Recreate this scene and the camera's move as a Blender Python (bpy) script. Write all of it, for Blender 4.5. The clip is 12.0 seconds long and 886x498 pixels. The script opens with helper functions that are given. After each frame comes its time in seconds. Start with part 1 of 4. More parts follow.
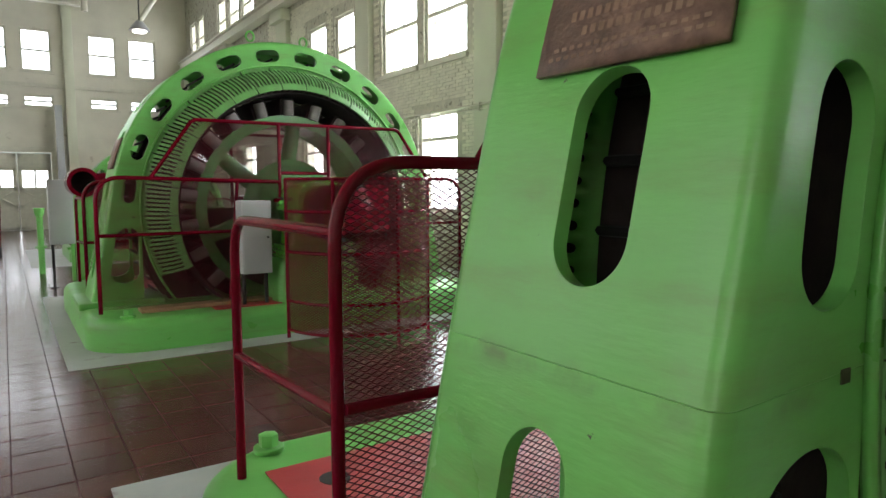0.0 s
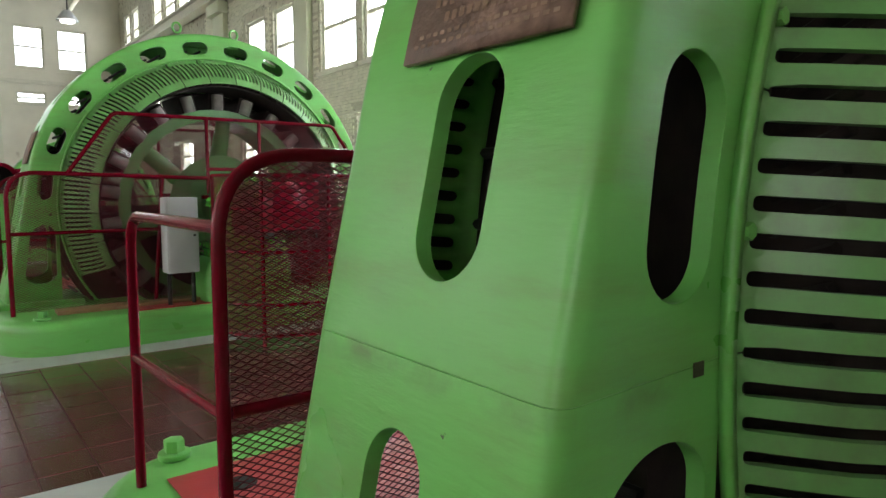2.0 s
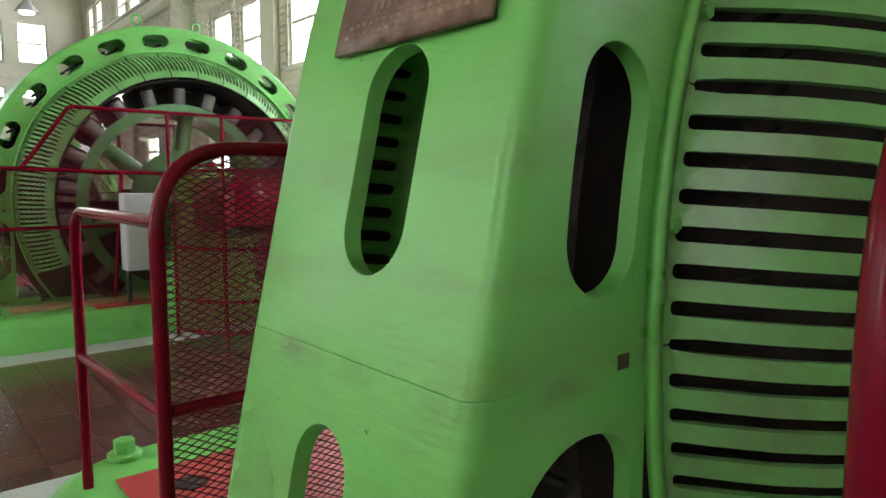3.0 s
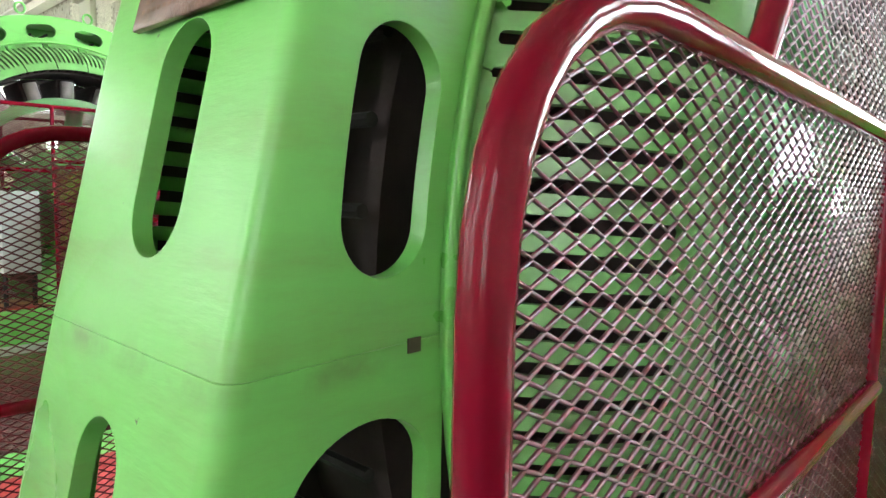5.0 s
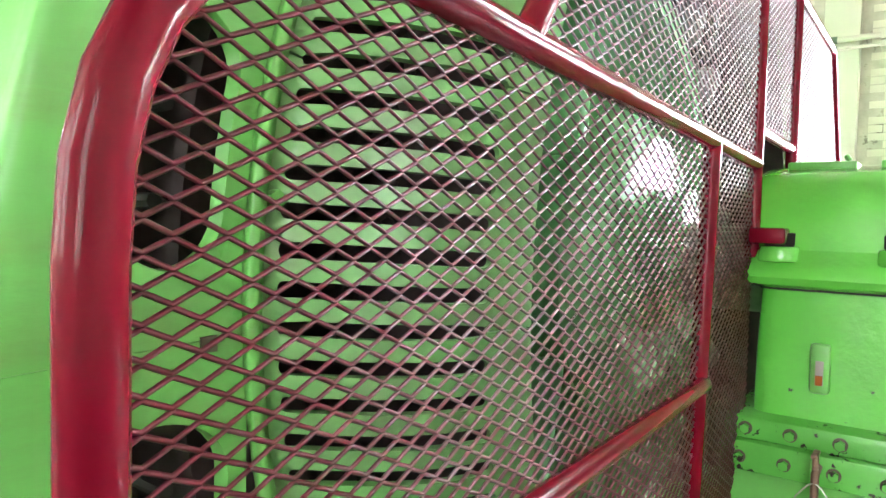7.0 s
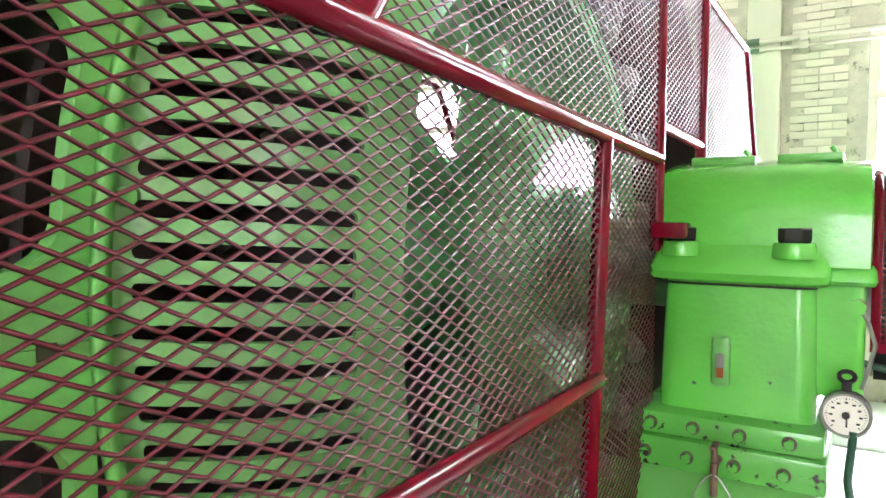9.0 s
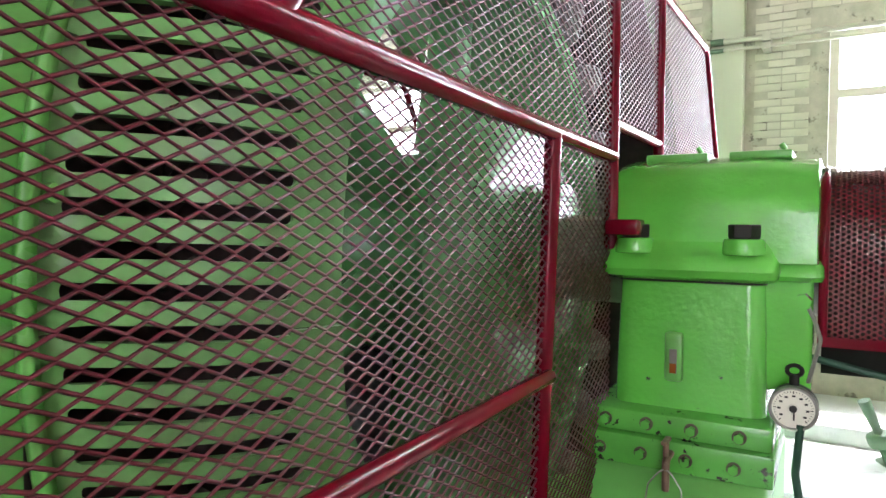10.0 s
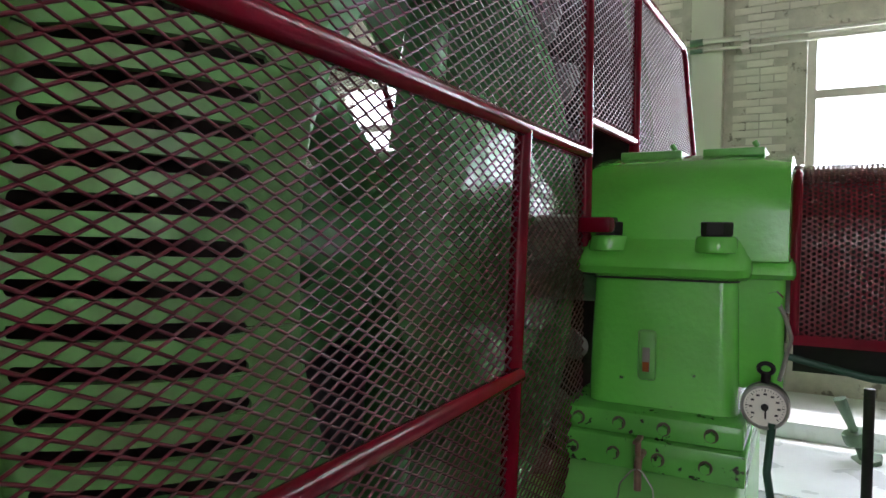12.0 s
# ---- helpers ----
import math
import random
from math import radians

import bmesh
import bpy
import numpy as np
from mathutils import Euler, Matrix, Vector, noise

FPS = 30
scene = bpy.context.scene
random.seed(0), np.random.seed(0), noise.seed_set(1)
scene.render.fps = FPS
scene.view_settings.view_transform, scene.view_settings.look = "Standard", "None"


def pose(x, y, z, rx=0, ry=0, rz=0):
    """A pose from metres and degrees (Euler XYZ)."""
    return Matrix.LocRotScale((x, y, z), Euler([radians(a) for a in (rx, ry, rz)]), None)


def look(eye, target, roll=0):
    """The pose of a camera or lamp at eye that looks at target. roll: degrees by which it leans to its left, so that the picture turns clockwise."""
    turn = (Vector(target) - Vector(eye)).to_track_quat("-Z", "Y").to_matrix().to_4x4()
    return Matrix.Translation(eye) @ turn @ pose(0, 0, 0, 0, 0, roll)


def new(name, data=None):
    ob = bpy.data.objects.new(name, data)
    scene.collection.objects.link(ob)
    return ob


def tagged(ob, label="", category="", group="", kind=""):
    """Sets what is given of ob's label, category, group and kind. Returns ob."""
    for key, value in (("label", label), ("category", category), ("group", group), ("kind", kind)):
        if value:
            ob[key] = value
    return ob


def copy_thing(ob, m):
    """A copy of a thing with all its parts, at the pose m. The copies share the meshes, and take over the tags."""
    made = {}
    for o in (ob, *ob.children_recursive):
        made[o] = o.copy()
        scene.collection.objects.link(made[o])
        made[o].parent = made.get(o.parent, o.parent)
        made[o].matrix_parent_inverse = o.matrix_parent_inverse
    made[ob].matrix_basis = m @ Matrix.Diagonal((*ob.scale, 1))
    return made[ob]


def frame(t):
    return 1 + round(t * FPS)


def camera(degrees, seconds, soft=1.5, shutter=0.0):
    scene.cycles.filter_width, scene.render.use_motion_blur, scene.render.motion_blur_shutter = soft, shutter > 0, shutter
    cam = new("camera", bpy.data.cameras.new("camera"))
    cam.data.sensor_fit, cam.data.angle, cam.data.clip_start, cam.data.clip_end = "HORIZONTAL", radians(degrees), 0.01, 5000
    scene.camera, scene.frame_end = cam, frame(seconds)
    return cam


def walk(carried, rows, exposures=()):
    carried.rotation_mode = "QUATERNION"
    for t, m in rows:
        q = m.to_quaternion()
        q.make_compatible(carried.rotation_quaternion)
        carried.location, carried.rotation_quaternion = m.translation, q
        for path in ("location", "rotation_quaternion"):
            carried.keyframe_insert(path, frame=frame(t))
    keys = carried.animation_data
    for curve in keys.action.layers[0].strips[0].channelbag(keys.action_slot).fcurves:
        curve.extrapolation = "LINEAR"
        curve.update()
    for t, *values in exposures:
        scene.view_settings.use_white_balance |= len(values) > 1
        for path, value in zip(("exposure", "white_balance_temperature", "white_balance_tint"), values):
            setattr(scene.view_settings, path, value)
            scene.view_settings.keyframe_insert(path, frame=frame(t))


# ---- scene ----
cam = camera(67.6, 12.0)

PATH = [
    (0, (-2.851, -0.132, 1.637), (-1.752, 1.528, 1.449), -0.2),
    (0.5, (-2.809, -0.143, 1.634), (-1.68, 1.497, 1.447), -0.1),
    (1, (-2.765, -0.159, 1.629), (-1.602, 1.457, 1.439), -0.1),
    (1.5, (-2.722, -0.175, 1.628), (-1.529, 1.419, 1.435), -0.1),
    (2, (-2.682, -0.19, 1.623), (-1.459, 1.38, 1.43), -0.0),
    (2.5, (-2.644, -0.207, 1.618), (-1.391, 1.339, 1.425), 0.1),
    (4.5, (-2.49, -0.347, 1.603), (-1.093, 1.068, 1.386), 0.4),
    (5, (-2.432, -0.38, 1.573), (-0.98, 0.984, 1.395), 1.0),
    (5.5, (-2.399, -0.394, 1.523), (-0.86, 0.881, 1.429), 1.5),
    (6, (-2.359, -0.427, 1.513), (-0.794, 0.815, 1.426), 1.4),
    (6.5, (-2.319, -0.465, 1.516), (-0.734, 0.753, 1.423), 1.5),
    (7, (-2.273, -0.494, 1.513), (-0.661, 0.686, 1.423), 1.2),
    (7.5, (-2.238, -0.524, 1.51), (-0.604, 0.627, 1.426), 0.9),
    (9.5, (-2.138, -0.617, 1.501), (-0.43, 0.421, 1.42), 0.3),
    (10, (-2.117, -0.643, 1.498), (-0.392, 0.365, 1.417), 0.2),
    (10.5, (-2.088, -0.656, 1.491), (-0.348, 0.328, 1.411), 0.2),
    (11, (-2.076, -0.662, 1.489), (-0.33, 0.311, 1.41), 0.2),
    (11.5, (-2.074, -0.665, 1.489), (-0.327, 0.305, 1.41), 0.2),
    (12, (-2.075, -0.663, 1.49), (-0.327, 0.306, 1.409), 0.3),
]
walk(cam, [(t, look(eye, target, roll)) for t, eye, target, roll in PATH],
     [(0, -0.40, 6450, 11), (2.7, -0.14, 6450, 10), (4.3, 0.72, 6350, 10), (5.5, 1.12, 6300, 11), (7.0, 1.52, 6300, 11), (9.4, 1.27, 6200, 15),
      (10.2, 0.56, 6150, 18), (10.8, 0.1, 6100, 19), (12, -0.42, 6050, 19)])

# ---------------------------------------------------------------- light
world = bpy.data.worlds.new("world")
scene.world = world
world.use_nodes = True
wn = world.node_tree
sky = wn.nodes.new("ShaderNodeTexSky")
sky.sky_type, sky.sun_disc = "NISHITA", False
sky.sun_elevation, sky.sun_rotation = radians(63), radians(100)
wn.nodes["Background"].inputs["Strength"].default_value = 0.10
wn.links.new(sky.outputs["Color"], wn.nodes["Background"].inputs["Color"])
sun_data = bpy.data.lights.new("sun", "SUN")
sun_data.energy, sun_data.angle, sun_data.color = 5.0, radians(0.6), (1.0, 0.95, 0.88)
sun = new("sun", sun_data)
sun.matrix_world = look((19, -3, 38), (0, 1, 0))

AX, AZ = 0.18, 1.37          # shaft axis of the machines
XR, XL, YE, YS = 4.0, -9.0, 30.0, -7.0   # right wall, left wall, far end wall, near end wall
TOP = 10.2
STEP = 7.52                  # from one machine to the next


def daylight(name, place, turn, size_x, size_y, watts, tint):
    data = bpy.data.lights.new(name, "AREA")
    data.shape, data.size, data.size_y, data.energy, data.color = "RECTANGLE", size_x, size_y, watts, tint
    ob = new(name, data)
    ob.matrix_world = pose(*place, *turn)
    return ob


# ---------------------------------------------------------------- materials
def material(name, base, rough=0.5, metal=0.0, scale=8.0, mottle=0.15, bump=0.1, bump_scale=60.0, dirt=None, dirt_at=0.62, dirt_scale=2.0, coat=0.0, per_object=0.0, stretch=(1, 1, 1), soft=0.06, spec=0.5, chips=None, chip_at=0.7, chip_scale=9.0, joint_grime=None):
    m = bpy.data.materials.new(name)
    m.use_nodes = True
    nt = m.node_tree
    b = nt.nodes["Principled BSDF"]
    b.inputs["Roughness"].default_value = rough
    b.inputs["Metallic"].default_value = metal
    b.inputs["Specular IOR Level"].default_value = spec
    b.inputs["Coat Weight"].default_value = coat
    b.inputs["Coat Roughness"].default_value = 0.12
    co = nt.nodes.new("ShaderNodeTexCoord")
    n1 = nt.nodes.new("ShaderNodeTexNoise")
    n1.inputs["Scale"].default_value, n1.inputs["Detail"].default_value = scale, 6
    nt.links.new(co.outputs["Object"], n1.inputs["Vector"])
    ramp = nt.nodes.new("ShaderNodeMapRange")
    ramp.inputs["From Min"].default_value, ramp.inputs["From Max"].default_value = 0.3, 0.7
    ramp.inputs["To Min"].default_value, ramp.inputs["To Max"].default_value = 1 - mottle, 1 + mottle
    nt.links.new(n1.outputs["Fac"], ramp.inputs["Value"])
    mul = nt.nodes.new("ShaderNodeVectorMath")
    mul.operation = "SCALE"
    mul.inputs[0].default_value = base[:3]
    nt.links.new(ramp.outputs["Result"], mul.inputs["Scale"])
    colour = mul.outputs["Vector"]
    if per_object:
        info = nt.nodes.new("ShaderNodeObjectInfo")
        r2 = nt.nodes.new("ShaderNodeMapRange")
        r2.inputs["To Min"].default_value, r2.inputs["To Max"].default_value = 1 - per_object, 1 + per_object
        nt.links.new(info.outputs["Random"], r2.inputs["Value"])
        geo = nt.nodes.new("ShaderNodeNewGeometry")
        r3 = nt.nodes.new("ShaderNodeMapRange")
        r3.inputs["To Min"].default_value, r3.inputs["To Max"].default_value = 1 - per_object, 1 + per_object
        nt.links.new(geo.outputs["Random Per Island"], r3.inputs["Value"])
        m1 = nt.nodes.new("ShaderNodeMath")
        m1.operation = "MULTIPLY"
        nt.links.new(r2.outputs["Result"], m1.inputs[0])
        nt.links.new(r3.outputs["Result"], m1.inputs[1])
        mul2 = nt.nodes.new("ShaderNodeVectorMath")
        mul2.operation = "SCALE"
        nt.links.new(colour, mul2.inputs[0])
        nt.links.new(m1.outputs["Value"], mul2.inputs["Scale"])
        colour = mul2.outputs["Vector"]
    if dirt:
        n2 = nt.nodes.new("ShaderNodeTexNoise")
        n2.inputs["Scale"].default_value, n2.inputs["Detail"].default_value = dirt_scale, 9
        n2.inputs["Roughness"].default_value = 0.65
        mp = nt.nodes.new("ShaderNodeMapping")
        mp.inputs["Scale"].default_value = stretch
        nt.links.new(co.outputs["Object"], mp.inputs["Vector"])
        nt.links.new(mp.outputs["Vector"], n2.inputs["Vector"])
        edge = nt.nodes.new("ShaderNodeMapRange")
        edge.interpolation_type = "SMOOTHSTEP"
        edge.inputs["From Min"].default_value, edge.inputs["From Max"].default_value = dirt_at, dirt_at + soft
        nt.links.new(n2.outputs["Fac"], edge.inputs["Value"])
        mix = nt.nodes.new("ShaderNodeMix")
        mix.data_type = "RGBA"
        nt.links.new(edge.outputs["Result"], mix.inputs["Factor"])
        nt.links.new(colour, mix.inputs["A"])
        mix.inputs["B"].default_value = (*dirt[:3], 1)
        colour = mix.outputs["Result"]
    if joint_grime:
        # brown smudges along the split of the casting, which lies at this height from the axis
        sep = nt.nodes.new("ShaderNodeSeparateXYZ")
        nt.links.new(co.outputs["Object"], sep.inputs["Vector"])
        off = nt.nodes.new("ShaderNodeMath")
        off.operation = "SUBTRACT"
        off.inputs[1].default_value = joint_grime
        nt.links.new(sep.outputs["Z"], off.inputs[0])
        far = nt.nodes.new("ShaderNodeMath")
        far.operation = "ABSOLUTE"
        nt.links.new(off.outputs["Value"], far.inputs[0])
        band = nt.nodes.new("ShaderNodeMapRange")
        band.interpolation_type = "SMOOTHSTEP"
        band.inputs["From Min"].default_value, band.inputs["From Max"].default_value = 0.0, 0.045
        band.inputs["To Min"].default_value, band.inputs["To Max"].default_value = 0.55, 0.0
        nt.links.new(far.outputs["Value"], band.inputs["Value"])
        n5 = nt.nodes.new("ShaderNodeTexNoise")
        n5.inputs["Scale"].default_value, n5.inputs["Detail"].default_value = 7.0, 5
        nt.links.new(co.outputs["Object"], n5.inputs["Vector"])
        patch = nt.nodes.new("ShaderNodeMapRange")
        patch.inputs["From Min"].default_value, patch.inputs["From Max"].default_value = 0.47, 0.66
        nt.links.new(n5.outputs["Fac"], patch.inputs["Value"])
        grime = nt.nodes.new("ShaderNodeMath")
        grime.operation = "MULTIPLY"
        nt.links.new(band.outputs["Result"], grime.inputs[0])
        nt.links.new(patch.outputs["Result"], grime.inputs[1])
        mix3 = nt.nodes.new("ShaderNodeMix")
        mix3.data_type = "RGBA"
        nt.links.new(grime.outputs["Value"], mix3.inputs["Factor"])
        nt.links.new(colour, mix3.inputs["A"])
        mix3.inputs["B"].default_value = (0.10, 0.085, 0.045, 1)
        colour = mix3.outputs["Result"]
    if chips:
        n6 = nt.nodes.new("ShaderNodeTexNoise")
        n6.inputs["Scale"].default_value, n6.inputs["Detail"].default_value = chip_scale, 8
        n6.inputs["Roughness"].default_value = 0.6
        nt.links.new(co.outputs["Object"], n6.inputs["Vector"])
        flake = nt.nodes.new("ShaderNodeMapRange")
        flake.inputs["From Min"].default_value, flake.inputs["From Max"].default_value = chip_at, chip_at + 0.015
        nt.links.new(n6.outputs["Fac"], flake.inputs["Value"])
        mix4 = nt.nodes.new("ShaderNodeMix")
        mix4.data_type = "RGBA"
        nt.links.new(flake.outputs["Result"], mix4.inputs["Factor"])
        nt.links.new(colour, mix4.inputs["A"])
        mix4.inputs["B"].default_value = (*chips[:3], 1)
        colour = mix4.outputs["Result"]
    nt.links.new(colour, b.inputs["Base Color"])
    rr = nt.nodes.new("ShaderNodeMapRange")
    rr.inputs["To Min"].default_value, rr.inputs["To Max"].default_value = max(0.03, rough - 0.08), min(1, rough + 0.1)
    nt.links.new(n1.outputs["Fac"], rr.inputs["Value"])
    nt.links.new(rr.outputs["Result"], b.inputs["Roughness"])
    if bump:
        n3 = nt.nodes.new("ShaderNodeTexNoise")
        n3.inputs["Scale"].default_value, n3.inputs["Detail"].default_value = bump_scale, 4
        strokes = nt.nodes.new("ShaderNodeMapping")
        strokes.inputs["Scale"].default_value = stretch
        nt.links.new(co.outputs["Object"], strokes.inputs["Vector"])
        nt.links.new(strokes.outputs["Vector"], n3.inputs["Vector"])
        n4 = nt.nodes.new("ShaderNodeTexNoise")
        n4.inputs["Scale"].default_value, n4.inputs["Detail"].default_value = bump_scale * 0.2, 2
        nt.links.new(co.outputs["Object"], n4.inputs["Vector"])
        both = nt.nodes.new("ShaderNodeMath")
        both.operation = "MULTIPLY_ADD"
        both.inputs[1].default_value = 2.2
        nt.links.new(n4.outputs["Fac"], both.inputs[0])
        nt.links.new(n3.outputs["Fac"], both.inputs[2])
        bp = nt.nodes.new("ShaderNodeBump")
        bp.inputs["Strength"].default_value, bp.inputs["Distance"].default_value = bump, 0.004
        nt.links.new(both.outputs["Value"], bp.inputs["Height"])
        nt.links.new(bp.outputs["Normal"], b.inputs["Normal"])
    return m


GREEN = material("green enamel on cast iron", (0.14, 0.45, 0.098), 0.29, scale=1.6, mottle=0.08, bump=0.22, bump_scale=16, dirt=(0.14, 0.28, 0.068), dirt_at=0.40, dirt_scale=1.8, coat=0.06, stretch=(1.0, 1.0, 5.0), soft=0.45, chips=(0.06, 0.075, 0.035), chip_at=0.70, chip_scale=10)
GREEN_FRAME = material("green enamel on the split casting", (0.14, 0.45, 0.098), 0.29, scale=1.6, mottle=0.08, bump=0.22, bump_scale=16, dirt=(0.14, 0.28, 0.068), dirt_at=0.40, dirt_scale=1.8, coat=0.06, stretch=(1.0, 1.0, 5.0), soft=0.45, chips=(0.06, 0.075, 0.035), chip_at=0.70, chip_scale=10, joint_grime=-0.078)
# copy of the green for the bells, darkened as their shade, with brown dust
GREEN_SHADED_DUSTY = material("dusty green enamel, darkened for shade", (0.14, 0.37, 0.105), 0.36, scale=1.6, mottle=0.08, bump=0.3, bump_scale=30, dirt=(0.125, 0.20, 0.085), dirt_at=0.38, dirt_scale=3.0, coat=0.15, soft=0.35)
GREEN_CHIPPED = material("chipped green enamel", (0.115, 0.50, 0.06), 0.16, scale=4, mottle=0.07, bump=0.5, bump_scale=60, dirt=(0.045, 0.045, 0.035), dirt_at=0.665, dirt_scale=22, coat=0.9)
GREEN_WORN = material("badly chipped green enamel", (0.11, 0.43, 0.07), 0.2, scale=5, mottle=0.14, bump=0.45, bump_scale=50, dirt=(0.035, 0.034, 0.026), dirt_at=0.605, dirt_scale=28, coat=0.6, soft=0.03)
# dark brown: the notch's painted shade, and the discs under the pedestal bolts
DARK_BROWN = material("matt dark brown", (0.06, 0.06, 0.028), 0.7, scale=20, mottle=0.3, bump=0.3)
GREEN_PALE = material("faded grey-green paint", (0.12, 0.19, 0.12), 0.5, scale=6, mottle=0.15, bump=0.15, dirt=(0.08, 0.10, 0.07), dirt_at=0.6)
RED = material("dark red enamel", (0.135, 0.0025, 0.012), 0.12, scale=5, mottle=0.08, bump=0.03, bump_scale=50, dirt=(0.09, 0.014, 0.018), dirt_at=0.76, dirt_scale=9, spec=0.2)
RED_SHEET = material("glossy dark red sheet", (0.12, 0.004, 0.013), 0.16, scale=9, mottle=0.1, bump=0.5, bump_scale=50, coat=1.0)
RED_FAR = material("dull dark red mesh", (0.10, 0.012, 0.018), 0.6, scale=20, mottle=0.2, bump=0.1, spec=0.06)
RED_MESH = material("dark red painted expanded metal", (0.088, 0.0045, 0.014), 0.30, scale=20, mottle=0.2, bump=0.1, coat=0.18, spec=0.42)
GREEN_GLOSS = material("glossy rotor green", (0.13, 0.34, 0.13), 0.2, scale=5, mottle=0.15, bump=0.25, bump_scale=30, coat=0.5)
RED_PLATE = material("red painted steel plate", (0.36, 0.028, 0.03), 0.42, scale=5, mottle=0.12, bump=0.2, bump_scale=80, dirt=(0.18, 0.03, 0.03), dirt_at=0.62, dirt_scale=4)
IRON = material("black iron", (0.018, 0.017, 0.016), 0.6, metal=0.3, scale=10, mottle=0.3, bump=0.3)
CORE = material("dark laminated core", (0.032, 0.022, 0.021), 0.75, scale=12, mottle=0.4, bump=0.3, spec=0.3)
STEEL = material("worn steel", (0.35, 0.34, 0.32), 0.32, metal=0.9, scale=20, mottle=0.2, bump=0.1)
COIL = material("taped grey coil", (0.27, 0.255, 0.24), 0.55, scale=10, mottle=0.2, bump=0.2)
BRONZE = material("weathered bronze", (0.19, 0.115, 0.085), 0.42, metal=0.3, scale=30, mottle=0.3, bump=0.5, bump_scale=120)
BRONZE_LIGHT = material("rubbed bronze", (0.26, 0.17, 0.12), 0.4, metal=0.5, scale=30, mottle=0.2, bump=0.3)
TILE = material("dark red quarry tile", (0.078, 0.027, 0.023), 0.22, scale=5, mottle=0.25, bump=0.16, bump_scale=25, per_object=0.24, coat=0.2)
GROUT = material("dusty grout", (0.10, 0.055, 0.05), 0.7, scale=14, mottle=0.2)
# pale paint whitened further, so that the window glare is in the colour
PAD_LIT = material("pale painted concrete", (0.76, 0.79, 0.78), 0.28, scale=2.5, mottle=0.08, bump=0.15, dirt=(0.42, 0.44, 0.42), dirt_at=0.62, dirt_scale=2.5)
PAD_GREY = material("grey painted concrete", (0.33, 0.35, 0.32), 0.4, scale=2.5, mottle=0.12, bump=0.15, dirt=(0.16, 0.12, 0.11), dirt_at=0.58, dirt_scale=2.5, soft=0.12)
WALL = material("cream painted wall", (0.62, 0.60, 0.49), 0.65, scale=1.2, mottle=0.07, bump=0.3, bump_scale=14, dirt=(0.45, 0.42, 0.33), dirt_at=0.62, dirt_scale=0.9)
BRICK = material("cream painted brick", (0.62, 0.61, 0.48), 0.55, scale=6, mottle=0.08, bump=0.5, bump_scale=40, per_object=0.06, dirt=(0.36, 0.35, 0.26), dirt_at=0.68, dirt_scale=5)
JOINT = material("dusty cream mortar", (0.46, 0.45, 0.35), 0.8, scale=9, mottle=0.15, bump=0.5, dirt=(0.18, 0.17, 0.13), dirt_at=0.56, dirt_scale=5, soft=0.06)
PLASTER = material("smooth cream pilaster paint", (0.56, 0.58, 0.44), 0.5, scale=2, mottle=0.05, bump=0.1)
TIMBER = material("cream painted timber", (0.58, 0.57, 0.46), 0.4, scale=8, mottle=0.06, bump=0.1)
ROOF = material("olive grey roof boards", (0.22, 0.21, 0.16), 0.7, scale=1.5, mottle=0.12, bump=0.2)
GREYBOX = material("grey enamelled cabinet", (0.42, 0.43, 0.43), 0.4, scale=3, mottle=0.05, bump=0.05)
WHITE = material("white dial face", (0.78, 0.76, 0.68), 0.4, scale=20, mottle=0.03, bump=0)
BLACK = material("black paint", (0.012, 0.012, 0.012), 0.4, scale=20, mottle=0.1, bump=0)
WOOD = material("brown plank", (0.30, 0.17, 0.09), 0.5, scale=4, mottle=0.2, bump=0.2)
HOSE = material("dark green hose", (0.02, 0.075, 0.045), 0.4, scale=12, mottle=0.1, bump=0.05)
AMBER = material("amber oil", (0.30, 0.09, 0.02), 0.15, scale=12, mottle=0.1, bump=0)


def glass_material():
    m = bpy.data.materials.new("window glass")
    m.use_nodes = True
    b = m.node_tree.nodes["Principled BSDF"]
    b.inputs["Base Color"].default_value = (1, 1, 1, 1)
    b.inputs["Transmission Weight"].default_value = 1.0
    b.inputs["Roughness"].default_value = 0.02
    b.inputs["IOR"].default_value = 1.1
    return m


GLASS = glass_material()
LAMP_GLOW = bpy.data.materials.new("lamp bulb glow")
LAMP_GLOW.use_nodes = True
LAMP_GLOW.node_tree.nodes["Principled BSDF"].inputs["Emission Color"].default_value = (1, 0.95, 0.85, 1)
LAMP_GLOW.node_tree.nodes["Principled BSDF"].inputs["Emission Strength"].default_value = 6


# ---------------------------------------------------------------- mesh tools
def part(name, bm, mat, parent=None, label="", smooth=True, at=None):
    me = bpy.data.meshes.new(name)
    bmesh.ops.recalc_face_normals(bm, faces=bm.faces[:])
    bm.to_mesh(me)
    bm.free()
    if mat:
        me.materials.append(mat)
    if smooth is None:      # rounded all over, with no sharp edges
        me.polygons.foreach_set("use_smooth", [True] * len(me.polygons))
    elif smooth:
        me.polygons.foreach_set("use_smooth", [True] * len(me.polygons))
        me.set_sharp_from_angle(angle=radians(38))
    ob = new(name, me)
    if parent is not None:
        ob.parent = parent
    if at is not None:
        ob.matrix_basis = at
    if label:
        ob["label"] = label
    return ob


def thing(name, label, category, at=(0, 0, 0), group="", kind=""):
    ob = new(name)
    ob.empty_display_size = 0.1
    ob.location = at
    return tagged(ob, label, category, group, kind)


def merge(bm, other):
    me = bpy.data.meshes.new("tmp")
    other.to_mesh(me)
    other.free()
    bm.from_mesh(me)
    bpy.data.meshes.remove(me)


